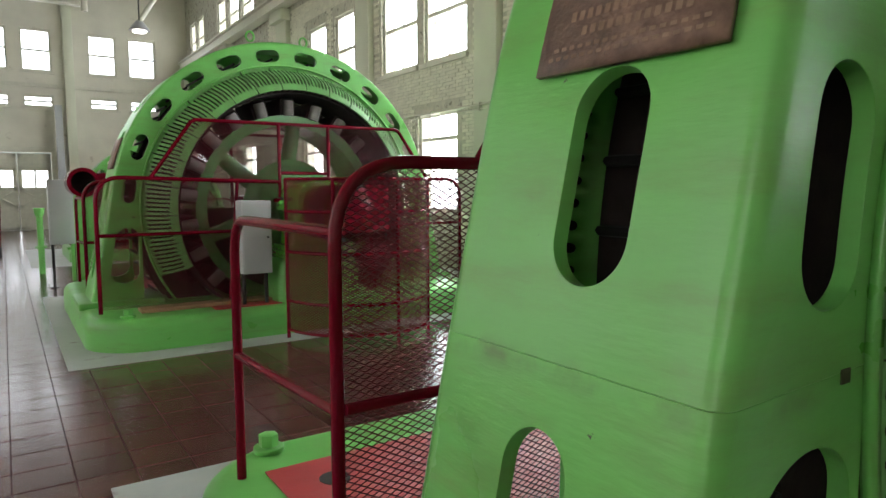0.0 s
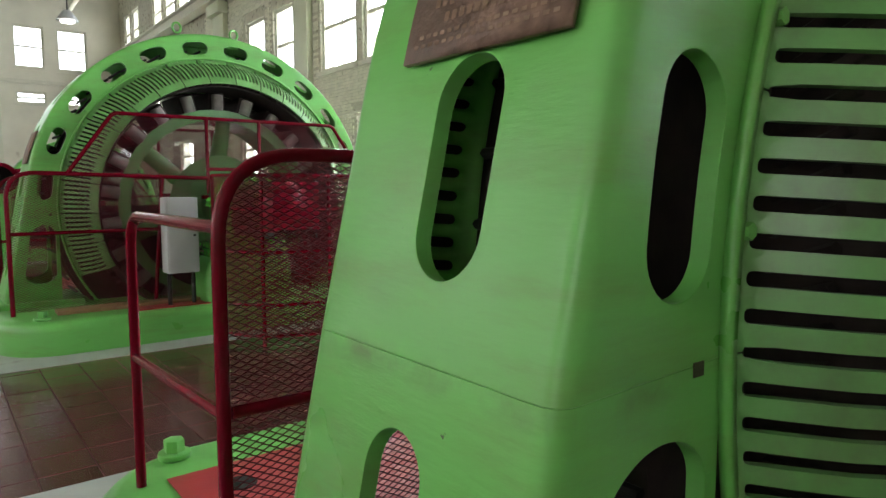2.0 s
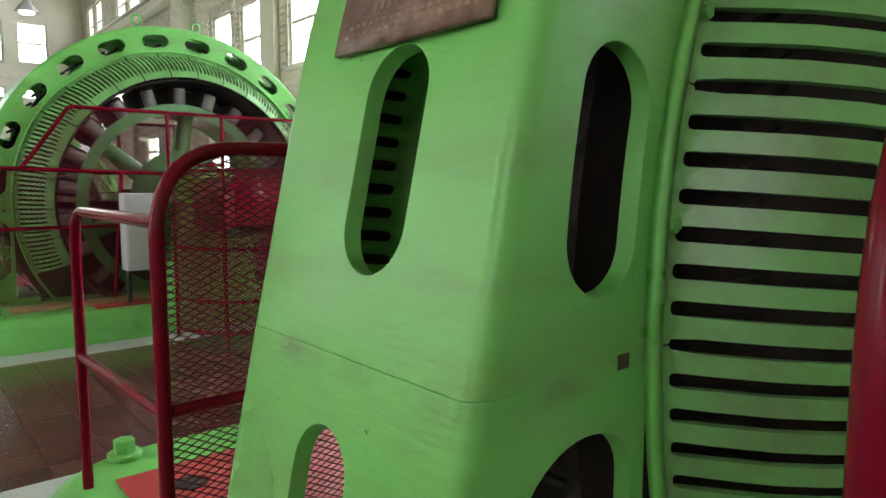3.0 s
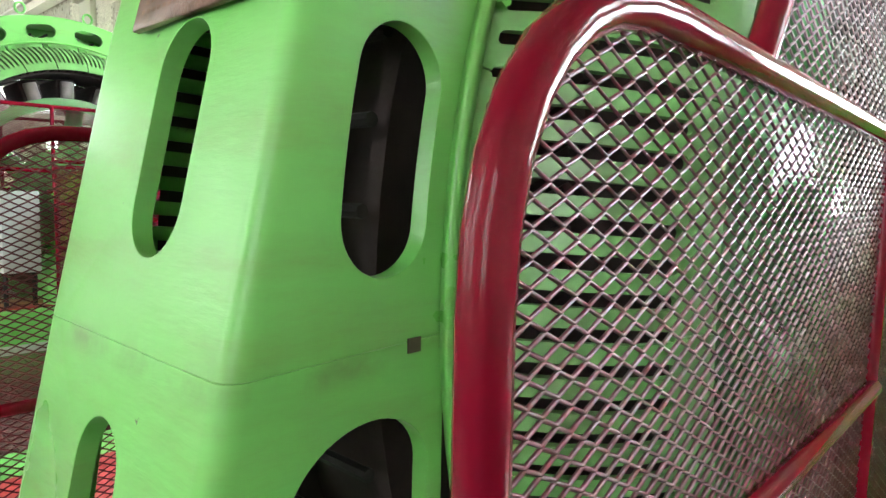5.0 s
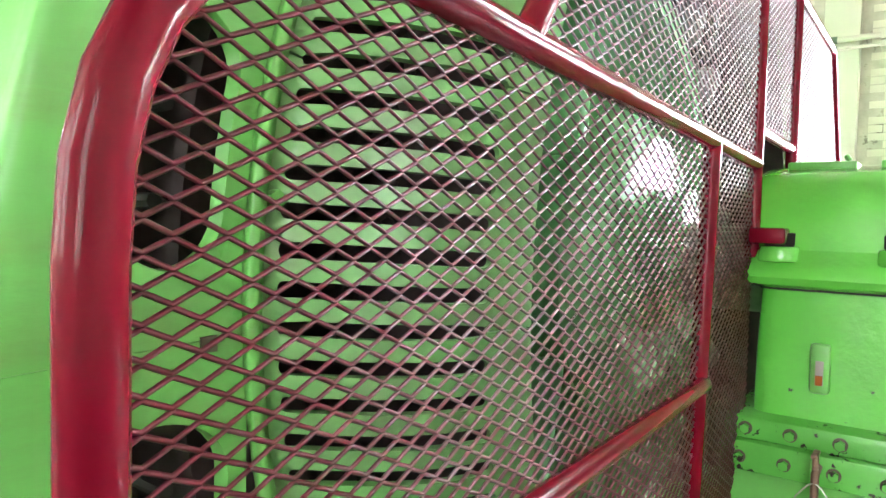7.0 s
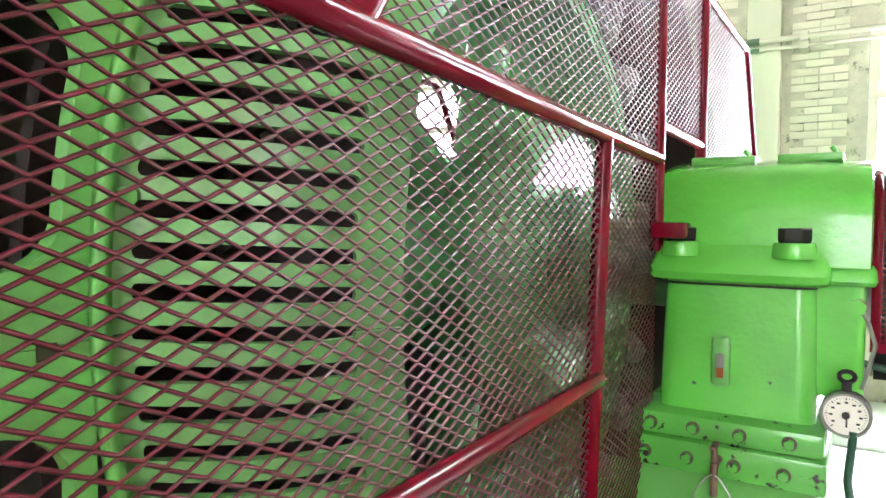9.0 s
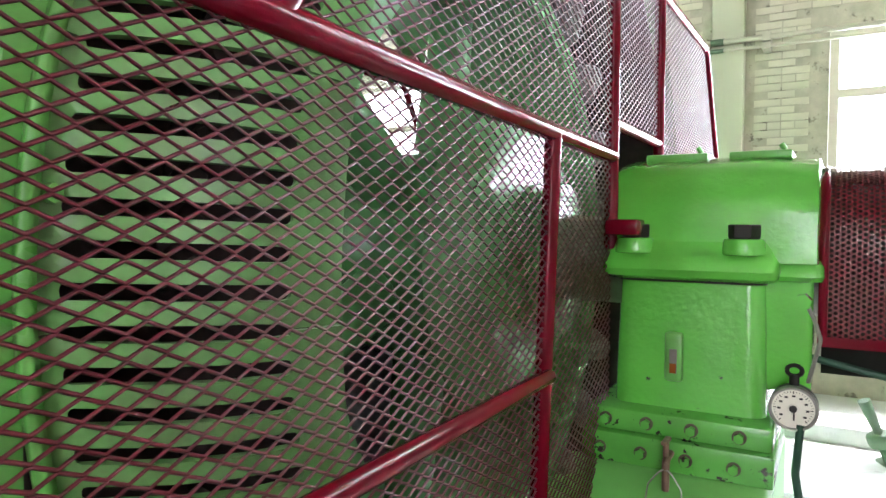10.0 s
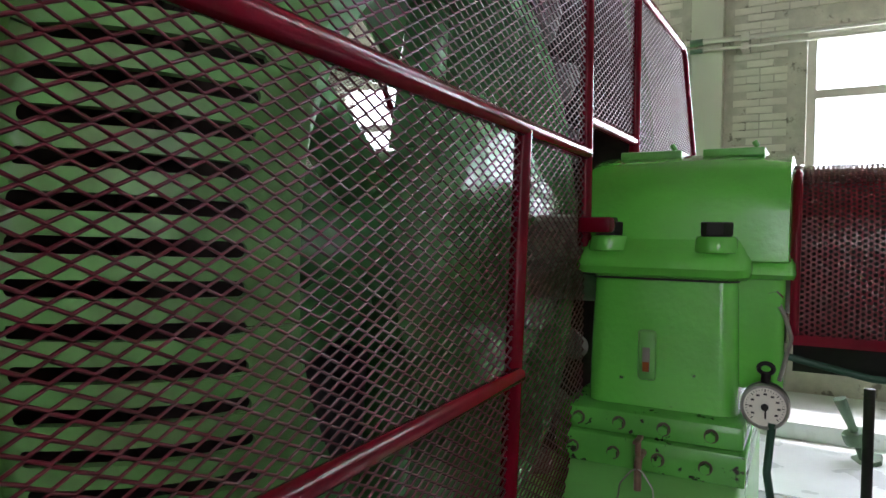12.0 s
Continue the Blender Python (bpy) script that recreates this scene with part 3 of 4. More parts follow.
def make_generator(at, panel_turn=16.1, hole_turn=6.25, sectors=9, first_hole=8.0):
    """panel_turn: degrees taken by one louvre panel of seven slots; hole_turn: half the length of the oval holes."""
    gen = thing("generator", "large green cast iron generator with oval holes and louvres", "generator", at, "row of generators")
    # upper half of the stator frame: two faces, rounded corners and the rim, one hole to each sector
    bm = bmesh.new()
    step = 180 / sectors
    for k in range(sectors):
        p0, p1 = step * k - (DROP if k == 0 else 0), step * (k + 1) + (DROP if k == sectors - 1 else 0)
        mid = step * k + (first_hole if k < sectors / 2 else step - first_hole)
        for s, yy in ((-1, YF), (1, YB)):
            holed(bm, lambda r, p: polar(r, p, yy), R_IN, R_OUT - RC, p0, p1, 1.901, mid, 0.091, hole_turn, 20, 12, 1.0, 0.0334)
            sheet(bm, lambda a, p: polar(R_OUT - RC + RC * math.sin(a), p, yy - s * RC + s * RC * math.cos(a)), 0, math.pi / 2, p0, p1, 5, 12)
        holed(bm, lambda v, p: polar(R_OUT, p, v), YF + RC, YB - RC, p0, p1, 0.742, mid - 0.2, 0.091, hole_turn * 0.9, 20, 12, 1.0, 0.0372)
    bmesh.ops.remove_doubles(bm, verts=bm.verts[:], dist=0.0005)
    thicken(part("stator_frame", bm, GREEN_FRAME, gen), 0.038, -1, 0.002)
    # feet under the split line
    for hand in (-1, 1):
        zt, zb = -0.0812, -1.06

        def foot(x_out, y, z):
            rise = (z - zb) / (zt - zb)
            return (hand * x_out, y, z + rise * (-x_out * math.tan(radians(DROP)) - zt))

        def out(z):
            return (1.78 + (R_OUT / math.cos(radians(LEAVE + DROP)) - 1.78) * RIM[0]) * math.cos(radians(DROP)) + (zt - z) * 0.21
        bm = bmesh.new()
        for side, y in ((-1, YF), (1, YB)):
            def face(r, z):
                w = (r - R_IN) / (R_OUT - RC - R_IN)
                return foot(R_IN + w * (out(z) - RC - R_IN), y, z)
            holed(bm, face, R_IN, R_OUT - RC, zb, zt, 1.89, -0.50, 0.108, 0.305, 20, 8)

            def corner(a, z):
                return foot(out(z) - RC + RC * math.sin(a), (y + RC if side < 0 else y - RC) + side * RC * math.cos(a), z)
            sheet(bm, corner, 0, math.pi / 2, zb, zt, 5, 8)
        holed(bm, lambda v, z: foot(out(z), v, z), YF + RC, YB - RC, zb, zt, 0.785, -0.485, 0.088, 0.28, 20, 8)
        bmesh.ops.remove_doubles(bm, verts=bm.verts[:], dist=0.0005)
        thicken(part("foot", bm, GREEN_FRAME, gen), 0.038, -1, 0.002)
        bm = box(min(hand * 1.55, hand * 2.42), max(hand * 1.55, hand * 2.42), YF - 0.06, YB + 0.06, -1.06, -0.98, 0.02)
        part("foot_flange", bm, GREEN, gen)
    # split line: bolting lugs and a thin raised flange round the bell
    for side in (-1, 1):
        y = YF if side < 0 else YB
        bm = bmesh.new()
        sheet(bm, lambda r, p: polar(r, p, y + side * 0.012), 1.742, 1.768, -38, 218, 1, 96)
        thicken(part("flange_ring", bm, GREEN, gen), 0.02, 0)
        for k in range(14):
            p = polar(1.722, 5.7 + 13.08 * k, y)
            bm = cyl((p[0], p[1], p[2]), (p[0], p[1] + side * 0.026, p[2]), 0.0165, seg=6)
            part("bolt", bm, GREEN, gen, smooth=False)
    # louvred end bells
    pitch = panel_turn / 7
    half = pitch * 0.21
    count = int(round(252 / panel_turn))
    for side in (-1, 1):
        def bell(u, p):
            return shell_point(u, p, side)

        def joint(u):
            """Half the gap between two panels: a slot in the louvred part, a hair line at both edges."""
            d = max(0.0, (abs(u - 0.435) - 0.27) / 0.03)
            return half * math.sqrt(1 - d * d) if d < 0.97 else (0.07 if panel_turn > 14 else 0.2)
        bm = bmesh.new()
        for j in range(6):
            v0, v1 = (j + 0.5) * pitch, (j + 1.5) * pitch
            holed(bm, bell, 0.10, 0.76, v0, v1, 0.435, (v0 + v1) / 2, 0.30, half, 10, 6, 0.55, 0.0285)
            sheet(bm, bell, 0.0, 0.10, v0, v1, 2, 6)
            sheet(bm, bell, 0.76, 1.0, v0, v1, 3, 6)
        stops = [0.0, 0.05] + [0.10 + 0.066 * i for i in range(11)] + [0.84, 0.92, 1.0]
        drawn = dict(zip(stops, stops))
        drawn[stops[2]], drawn[stops[3]], drawn[stops[11]], drawn[stops[12]] = 0.133, 0.143, 0.727, 0.737
        for first in (True, False):
            for ua, ub in zip(stops, stops[1:]):
                def edge(u, w):
                    e = drawn[ua] if abs(u - ua) < 1e-6 else drawn[ub]
                    g = joint(e) + (pitch / 2 - joint(e)) * w
                    return bell(e + (u - e) * w, g if first else panel_turn - g)
                sheet(bm, edge, ua, ub, 0, 1, 1, 3)
        bmesh.ops.remove_doubles(bm, verts=bm.verts[:], dist=0.0004)
        panel = thicken(part("louvre_panel", bm, GREEN_SHADED_DUSTY, gen), 0.016, -1, 0.003)
        first_turn = -DROP - 2 * panel_turn
        panel.matrix_basis = pose(0, 0, 0, 0, first_turn, 0)
        for k in range(1, count):
            ob = panel.copy()
            scene.collection.objects.link(ob)
            ob.matrix_basis = pose(0, 0, 0, 0, first_turn + panel_turn * k, 0)
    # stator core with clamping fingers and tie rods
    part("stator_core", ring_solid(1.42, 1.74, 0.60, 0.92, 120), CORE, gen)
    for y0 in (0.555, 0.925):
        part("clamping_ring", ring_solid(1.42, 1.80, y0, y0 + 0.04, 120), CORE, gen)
    bm = bmesh.new()
    for k in range(48):
        p = polar(1.87, -30 + 5 * k, 0)
        cyl((p[0], YF + 0.1, p[2]), (p[0], YB - 0.1, p[2]), 0.014, seg=8, bm=bm)
    tagged(part("tie_rod_set", bm, IRON, gen), kind="stuff")
    # slanted slotted strip in the rim, smooth lip, before dark sheets added for shade
    def slant(w, p):
        return polar(1.965 - 0.15 * w, p, YB - 0.10 - 0.15 * w)
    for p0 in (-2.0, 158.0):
        # added dark plate over the open back holes, as the cavity's shade
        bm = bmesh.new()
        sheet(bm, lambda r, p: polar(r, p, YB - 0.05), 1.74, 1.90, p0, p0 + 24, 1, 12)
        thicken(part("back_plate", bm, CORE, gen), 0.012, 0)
        bm = bmesh.new()
        for k in range(15):
            a0 = p0 + 1.6 * k
            holed(bm, slant, -0.3, 0.50, a0, a0 + 1.6, 0.05, a0 + 0.8, 0.33, 0.36, 6, 4, 0.21, 0.033)
        sheet(bm, slant, 0.50, 0.62, p0, p0 + 24, 1, 60)
        bmesh.ops.remove_doubles(bm, verts=bm.verts[:], dist=0.0005)
        thicken(part("slotted_strip", bm, GREEN, gen), 0.012, 0)
        # added dark sheet behind the slots, standing in for the shade inside
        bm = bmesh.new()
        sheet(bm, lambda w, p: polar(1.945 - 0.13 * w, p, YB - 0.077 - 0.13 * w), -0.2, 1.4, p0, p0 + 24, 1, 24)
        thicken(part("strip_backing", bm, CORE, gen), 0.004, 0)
    # added dark rings: shade behind the louvre slots, hiding the pale poles
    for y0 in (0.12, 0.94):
        part("slot_shade_ring", ring_solid(1.395, 1.41, y0, y0 + 0.46, 120), CORE, gen)
    # stator winding heads, behind the bell
    for side, yy in ((-1, 0.50), (1, 1.0)):
        bm = bmesh.new()
        for k in range(84):
            p0, p1 = polar(1.44, -36 + 3 * k, yy), polar(1.50, -34 + 3 * k, yy + side * 0.16)
            tube([p0, p1], 0.016, seg=5, bm=bm)
        tagged(part("stator_winding", bm, CORE, gen), kind="stuff")
    # rotor
    rotor = part("rotor_rim", ring_solid(1.03, 1.16, 0.42, 1.10, 96), GREEN_GLOSS, gen)
    pole = part("pole", cyl((0, 0.43, 1.155), (0, 0.43, 1.34), 0.068, seg=18, bevel=0.012), COIL, gen)
    shoe = part("pole_shoe", box(-0.10, 0.10, 0.46, 1.08, 1.16, 1.37, 0.02), CORE, gen)
    for k in range(1, 22):
        for first in (pole, shoe):
            ob = first.copy()
            scene.collection.objects.link(ob)
            ob.matrix_basis = pose(0, 0, 0, 0, 360 / 22 * k, 0)
    arm = None
    for k in range(6):
        if arm is None:
            arm = part("arm", cyl((0, 0.76, 0.3), (0, 0.76, 1.05), 0.115, 0.09, seg=24), GREEN_GLOSS, gen)
            ob = arm
        else:
            ob = arm.copy()
            scene.collection.objects.link(ob)
        ob.matrix_basis = pose(0, 0, 0, 0, 60 * k + 10, 0)
    part("hub", cyl((0, 0.44, 0), (0, 1.08, 0), 0.42, seg=40, bevel=0.03), GREEN_GLOSS, gen)
    part("shaft", cyl((0, -1.68, 0), (0, 2.45, 0), 0.15, seg=32), STEEL, gen)
    bm = bmesh.new()
    edge = [(1.39 * math.cos(radians(180 + 3.75 * i)), 1.39 * math.sin(radians(180 + 3.75 * i))) for i in range(49)]
    edge = [(x, max(z, -1.035)) for x, z in edge]
    for yy in (1.16, 1.18):
        bm.faces.new([bm.verts.new((x, yy, z)) for x, z in edge])
    part("baffle", bm, IRON, gen, smooth=False)
    # slip rings and brush gear on the shaft
    for y in (0.18, 0.27):
        part("slip_ring", cyl((0, y, 0), (0, y + 0.05, 0), 0.27, seg=40, bevel=0.006), GREEN_GLOSS, gen)
    # collector cover that fills the bell's middle
    part("brush_cover", cyl((0, 0.30, 0), (0, 0.42, 0), 0.46, 0.62, seg=48, bevel=0.02), GREEN_GLOSS, gen)
    # thin raised patch; the square hole's shade is put into its brown
    part("notch", box(-1.845, -1.815, YF - 0.003, YF + 0.002, -0.076, -0.050), DARK_BROWN, gen, smooth=False)
    # maker's plate on the rim
    bm = bmesh.new()
    sheet(bm, lambda v, p: polar(R_OUT + 0.008, p, v), 0.505, 0.95, 13.4, 23.5, 1, 8)
    plate = thicken(part("maker_plate", bm, BRONZE, gen, "dark bronze maker's plate with raised lettering"), 0.012, 1)
    bm = bmesh.new()
    for row, (ya, yb, h) in enumerate(((0.64, 0.88, 0.55), (0.58, 0.84, 0.5), (0.54, 0.91, 0.22), (0.53, 0.91, 0.22))):
        p0 = (16.2, 15.3, 14.6, 14.1)[row]
        y = ya
        while y < yb:
            step = 0.022
            sheet(bm, lambda v, p: polar(R_OUT + 0.022, p, v), y, y + step * 0.62, p0, p0 + h, 1, 1)
            y += step
    for e in (17.8, 19.2, 20.6):
        sheet(bm, lambda v, p: polar(R_OUT + 0.022, p, v), 0.54, 0.91, e, e + 0.8, 1, 1)
    part("raised_lettering", bm, BRONZE_LIGHT, plate)
    # lifting eyes on top
    for x in (-0.35, 0.35):
        z = math.sqrt(R_OUT ** 2 - x * x)
        bm = tube([(x + 0.05 * math.cos(a), 0.76, z + 0.06 + 0.06 * math.sin(a)) for a in [i * math.tau / 14 for i in range(15)]], 0.014, seg=8)
        part("lifting_eye", bm, GREEN, gen)
    return gen


def ring_solid(r0, r1, y0, y1, n):
    bm = bmesh.new()
    prof = ((r0, y0), (r1, y0), (r1, y1), (r0, y1))
    rows = [[bm.verts.new((-r * math.cos(k * math.tau / n), y, r * math.sin(k * math.tau / n))) for r, y in prof] for k in range(n)]
    for k in range(n):
        a, b = rows[k], rows[(k + 1) % n]
        for i in range(4):
            bm.faces.new((a[i], a[(i + 1) % 4], b[(i + 1) % 4], b[i]))
    return bm


generator = make_generator((AX, 0, AZ))
RIM[0] = 0.8
generator_far = make_generator((AX, STEP, AZ), 12.0, 4.6, 12, 7.5)   # the others in the row have shorter panels and holes


def make_base(at, front):
    """front: how far the casting reaches towards the bearing side."""
    base = thing("machine_base", "green cast iron machine base with rounded ends on a pale pad", "machine base", at, "machine bases")
    bm = bmesh.new()
    prof = [(0.0, 0.0), (0.0, 0.23), (0.02, 0.29), (0.05, 0.318), (0.10, 0.33)]
    x0, x1, y0, y1, rad = -2.42, 2.42, front, 3.16, 0.55
    loops = []
    for ins, z in prof:
        loop = []
        for cx, cy, a0 in ((x1 - rad, y1 - rad, 0), (x0 + rad, y1 - rad, 90), (x0 + rad, y0 + rad, 180), (x1 - rad, y0 + rad, 270)):
            for i in range(13):
                a = radians(a0 + 90 * i / 12)
                loop.append(bm.verts.new((cx + (rad - ins) * math.cos(a), cy + (rad - ins) * math.sin(a), z)))
        loops.append(loop)
    n = len(loops[0])
    for a, b in zip(loops, loops[1:]):
        for i in range(n):
            bm.faces.new((a[i], a[(i + 1) % n], b[(i + 1) % n], b[i]))
    bm.faces.new(loops[-1])
    part("casting", bm, GREEN, base)
    for x, y in ((-2.0, 3.0), (2.0, 3.0), (-2.05, front + 0.2), (2.05, front + 0.2)):
        bm = cyl((x, y, 0.33), (x, y, 0.36), 0.075, seg=24, bevel=0.008)
        cyl((x, y, 0.36), (x, y, 0.42), 0.048, seg=6, bevel=0.004, bm=bm)
        part("anchor_bolt", bm, GREEN, base)
    bm = box(-2.1, 0.0, 1.60, 2.76, 0.332, 0.338)
    o = part("cover_plate", bm, RED_PLATE, base, "red painted steel cover plate")
    part("cover_hole", cyl((-1.86, 2.52, 0.338), (-1.86, 2.52, 0.341), 0.07, seg=24), IRON, o)
    bm = box(-1.9, -0.45, -0.28, -0.05, 0.332, 0.372, 0.004)
    part("plank", bm, WOOD, base, "brown wooden plank")
    if front < -0.6:
        bm = box(-1.2, -0.45, -0.5, -0.3, 0.332, 0.345)
        part("cover_plate", bm, RED_PLATE, base, "red painted steel cover plate")
    return base


base = make_base((AX, 0, 0), -0.44)
base_far = make_base((AX, STEP, 0), -0.62)


# ---------------------------------------------------------------- guards
def inside(poly, x, z):
    hit = False
    for (xa, za), (xb, zb) in zip(poly, poly[1:] + poly[:1]):
        if (za > z) != (zb > z) and x < (xb - xa) * (z - za) / (zb - za) + xa:
            hit = not hit
    return hit


def expanded(poly, long_way=0.0435, short_way=0.0235, width=0.0023, depth=0.0026, bend=0.0):
    """Expanded metal in the plane y = 0 inside poly, or round an upright axis (bend: its radius): zigzag strands that lie side by side at the knuckles."""
    bm = bmesh.new()
    xs, zs = [p[0] for p in poly], [p[1] for p in poly]
    x_lo, x_hi, z_lo, z_hi = min(xs), max(xs), min(zs), max(zs)

    def put(x, y, z):
        if bend:
            a = math.pi + x / bend
            return bm.verts.new(((bend + y) * math.cos(a), (bend + y) * math.sin(a), z))
        return bm.verts.new((x, y, z))
    rows = int((z_hi - z_lo) / short_way) + 2
    cols = int((x_hi - x_lo) / (long_way / 2)) + 2
    for j in range(rows):
        zc = z_lo + j * short_way
        for up in (1, -1):
            prev = None
            for i in range(cols + 1):
                x = x_lo + i * long_way / 2
                z = zc + up * (short_way / 2 - width * 0.4 if i % 2 else width * 0.4)
                if not inside(poly, x, z):
                    prev = None
                    continue
                ring = [put(x, -depth, z - width * 0.25), put(x, 0, z - width * 1.1), put(x, depth, z + width * 0.25), put(x, 0, z + width * 1.1)]
                if prev:
                    for k in range(4):
                        bm.faces.new((prev[k], prev[(k + 1) % 4], ring[(k + 1) % 4], ring[k]))
                prev = ring
    return bm


PIPE = 0.0222


def make_guard(at, turn, label, xo, loop=0):
    """A tall pipe guard across the machine's end with expanded metal; x counts from the shaft, its outer post stands at x = -2.2."""
    g = thing("safety_guard", label, "guard", (0, 0, 0), "safety guards")
    g.matrix_basis = pose(*at)
    xm, xe, zt, zu = (-0.81, -0.31, 1.748, 2.37) if not loop else (-0.75, -0.36, 1.715, 2.37)
    ze = zt if loop else 1.697     # the top pipe of the front guard falls a little towards the shaft
    zm = 1.142 if not loop else 0.95
    for s in (1, -1):
        # the two halves lean towards the walkway by the angle turn
        half = pose(0, 0, 0, 0, 0, s * turn) @ Matrix.Diagonal((s, 1, 1, 1))
        part("outer_post", tube([(xo, 0, 0.335), (xo, 0, zt), (xe, 0, ze)], PIPE, 0.26), RED, g, at=half)
        part("post", tube([(xm - 0.12, 0, 0.335), (xm, 0, ze + 0.01)], PIPE * 0.95), RED, g, at=half)
        part("end_post", tube([(xe, 0, 1.42), (xe, 0, zu)], PIPE * 0.95), RED, g, at=half)
        part("mid_rail", tube([(xm - 0.05, -0.012, zm), (xo + 0.02, -0.012, zm)], PIPE * 0.85), RED, g, at=half)
        part("upper_rail", tube([(xo + 0.53, 0, zt - 0.012), (xo + 0.98, 0, zu), (xe, 0, zu)], PIPE * 0.95, 0.10), RED, g, at=half)
        bm = expanded([(xo + 0.01, 0.37), (xo + 0.01, zt - 0.16), (xo + 0.05, zt - 0.06), (xo + 0.16, zt - 0.012), (xe, ze - 0.005), (xe, 0.37)])
        part("mesh_panel", bm, RED_MESH, g, smooth=None, at=half)
        bm = expanded([(xo + 0.55, zt), (xo + 0.99, zu - 0.01), (xe, zu - 0.01), (xe, ze)])
        part("mesh_panel", bm, RED_MESH, g, smooth=None, at=half)
        part("clamp", box(-0.40, -0.235, -0.10, -0.005, 1.462, 1.508, 0.008), RED, g, at=half)
    for z in (1.80, zu):
        part("cross_rail", tube([(xe, 0, z), (-xe, 0, z)], PIPE * 0.9), RED, g)
    bm = expanded([(xe, 1.80), (-xe, 1.80), (-xe, zu), (xe, zu)])
    part("mesh_panel", bm, RED_MESH, g, smooth=None)
    if loop:
        part("side_rail", tube([(xo, 0, 1.50), (xo, loop * 1.05, 1.50), (xo, loop * 1.05, 0.335)], PIPE * 0.95, 0.17), RED, g)
        part("side_rail", tube([(xo, 0, 0.94), (xo, loop * 1.05, 0.90)], PIPE * 0.85), RED, g)
    return g


guard = make_guard((AX, -0.068, 0), 0.5, "dark red pipe guard filled with expanded metal, rounded corner", -2.257)
guard_back = make_guard((AX, 1.71, 0), 0.0, "dark red pipe guard with expanded metal and a low side rail", -2.205, 1)


# ---------------------------------------------------------------- bearing pedestal with its fittings
def make_pedestal(at):
    p = thing("bearing_pedestal", "green enamelled bearing pedestal, chipped at its joints", "bearing", at, "bearing pedestals")

    def hull(sections, n=10):
        """Rounded rectangles (cx, cy, hx, hy, r, z) joined upwards."""
        bm = bmesh.new()
        loops = []
        for hx, y0, y1, r, z in sections:
            loop = []
            for cx, cy, a0 in ((hx - r, y1 - r, 0), (-hx + r, y1 - r, 90), (-hx + r, y0 + r, 180), (hx - r, y0 + r, 270)):
                for i in range(n + 1):
                    a = radians(a0 + 90 * i / n)
                    loop.append(bm.verts.new((cx + r * math.cos(a), cy + r * math.sin(a), z)))
            loops.append(loop)
        m = len(loops[0])
        for a, b in zip(loops, loops[1:]):
            for i in range(m):
                bm.faces.new((a[i], a[(i + 1) % m], b[(i + 1) % m], b[i]))
        bm.faces.new(loops[0][::-1])
        bm.faces.new(loops[-1])
        return bm

    part("body", hull(((0.34, -0.46, -0.045, 0.05, 0.95), (0.325, -0.455, -0.045, 0.05, 1.10), (0.31, -0.45, -0.05, 0.05, 1.305))), GREEN_CHIPPED, p)
    part("gasket", hull(((0.314, -0.454, -0.045, 0.05, 1.304), (0.314, -0.454, -0.045, 0.05, 1.313))), IRON, p, "black oily gasket line")
    part("collar", hull(((0.27, -0.565, -0.40, 0.03, 1.02), (0.27, -0.565, -0.40, 0.03, 1.315))), GREEN_CHIPPED, p)
    part("split_flange", hull(((0.335, -0.472, -0.02, 0.05, 1.312), (0.358, -0.482, -0.008, 0.055, 1.322), (0.368, -0.487, -0.003, 0.06, 1.342), (0.362, -0.484, -0.006, 0.06, 1.364), (0.342, -0.476, -0.014, 0.055, 1.385), (0.322, -0.468, -0.02, 0.05, 1.42))), GREEN_CHIPPED, p)
    part("collar_flange", hull(((0.285, -0.585, -0.44, 0.03, 1.317), (0.30, -0.59, -0.44, 0.035, 1.33), (0.295, -0.588, -0.44, 0.035, 1.358), (0.28, -0.58, -0.44, 0.03, 1.372))), GREEN_CHIPPED, p)
    # cap: half barrel with rounded ends
    bm = bmesh.new()
    prof = [(-0.575, 0.285), (-0.57, 0.30), (-0.48, 0.31), (-0.40, 0.315), (-0.05, 0.315), (-0.018, 0.308), (-0.008, 0.29)]
    rows = []
    for y, r in prof:
        row = []
        for k in range(21):
            a = math.pi * k / 20
            x = -r * math.cos(a)
            z = 1.365 + 0.31 * (r / 0.315) * math.sin(a) ** 0.5
            row.append(bm.verts.new((x, y, z)))
        rows.append(row)
    for a, b in zip(rows, rows[1:]):
        for k in range(20):
            bm.faces.new((a[k], a[k + 1], b[k + 1], b[k]))
    for row in (rows[0], rows[-1]):
        bm.faces.new(row)
    part("cap", bm, GREEN_CHIPPED, p)
    for y0, y1 in ((-0.27, -0.085), (-0.50, -0.33)):
        bm = box(-0.13, 0.17, y0, y1, 1.66, 1.683, 0.005)
        lid = part("inspection_lid", bm, GREEN, p)
        part("hinge", cyl((-0.12, y0 + 0.02, 1.683), (-0.12, y0 + 0.03, 1.70), 0.008, seg=8), GREEN, lid)
    for x in (-0.31, 0.31):
        for y in (-0.395, -0.10):
            bm = cyl((x, y, 1.385), (x, y, 1.43), 0.06, 0.052, seg=24, bevel=0.006)
            boss = part("boss", bm, GREEN_CHIPPED, p)
            bm = cyl((x, y, 1.43), (x, y, 1.468), 0.042, seg=6, bevel=0.004)
            part("nut", bm, IRON, boss, "bare dark steel nut", smooth=False)
    part("base_flange", box(-0.42, 0.42, -0.485, 0.01, 0.885, 0.95, 0.012), GREEN_WORN, p)
    part("sole_plate", box(-0.44, 0.44, -0.49, 0.015, 0.80, 0.885, 0.008), GREEN_WORN, p)
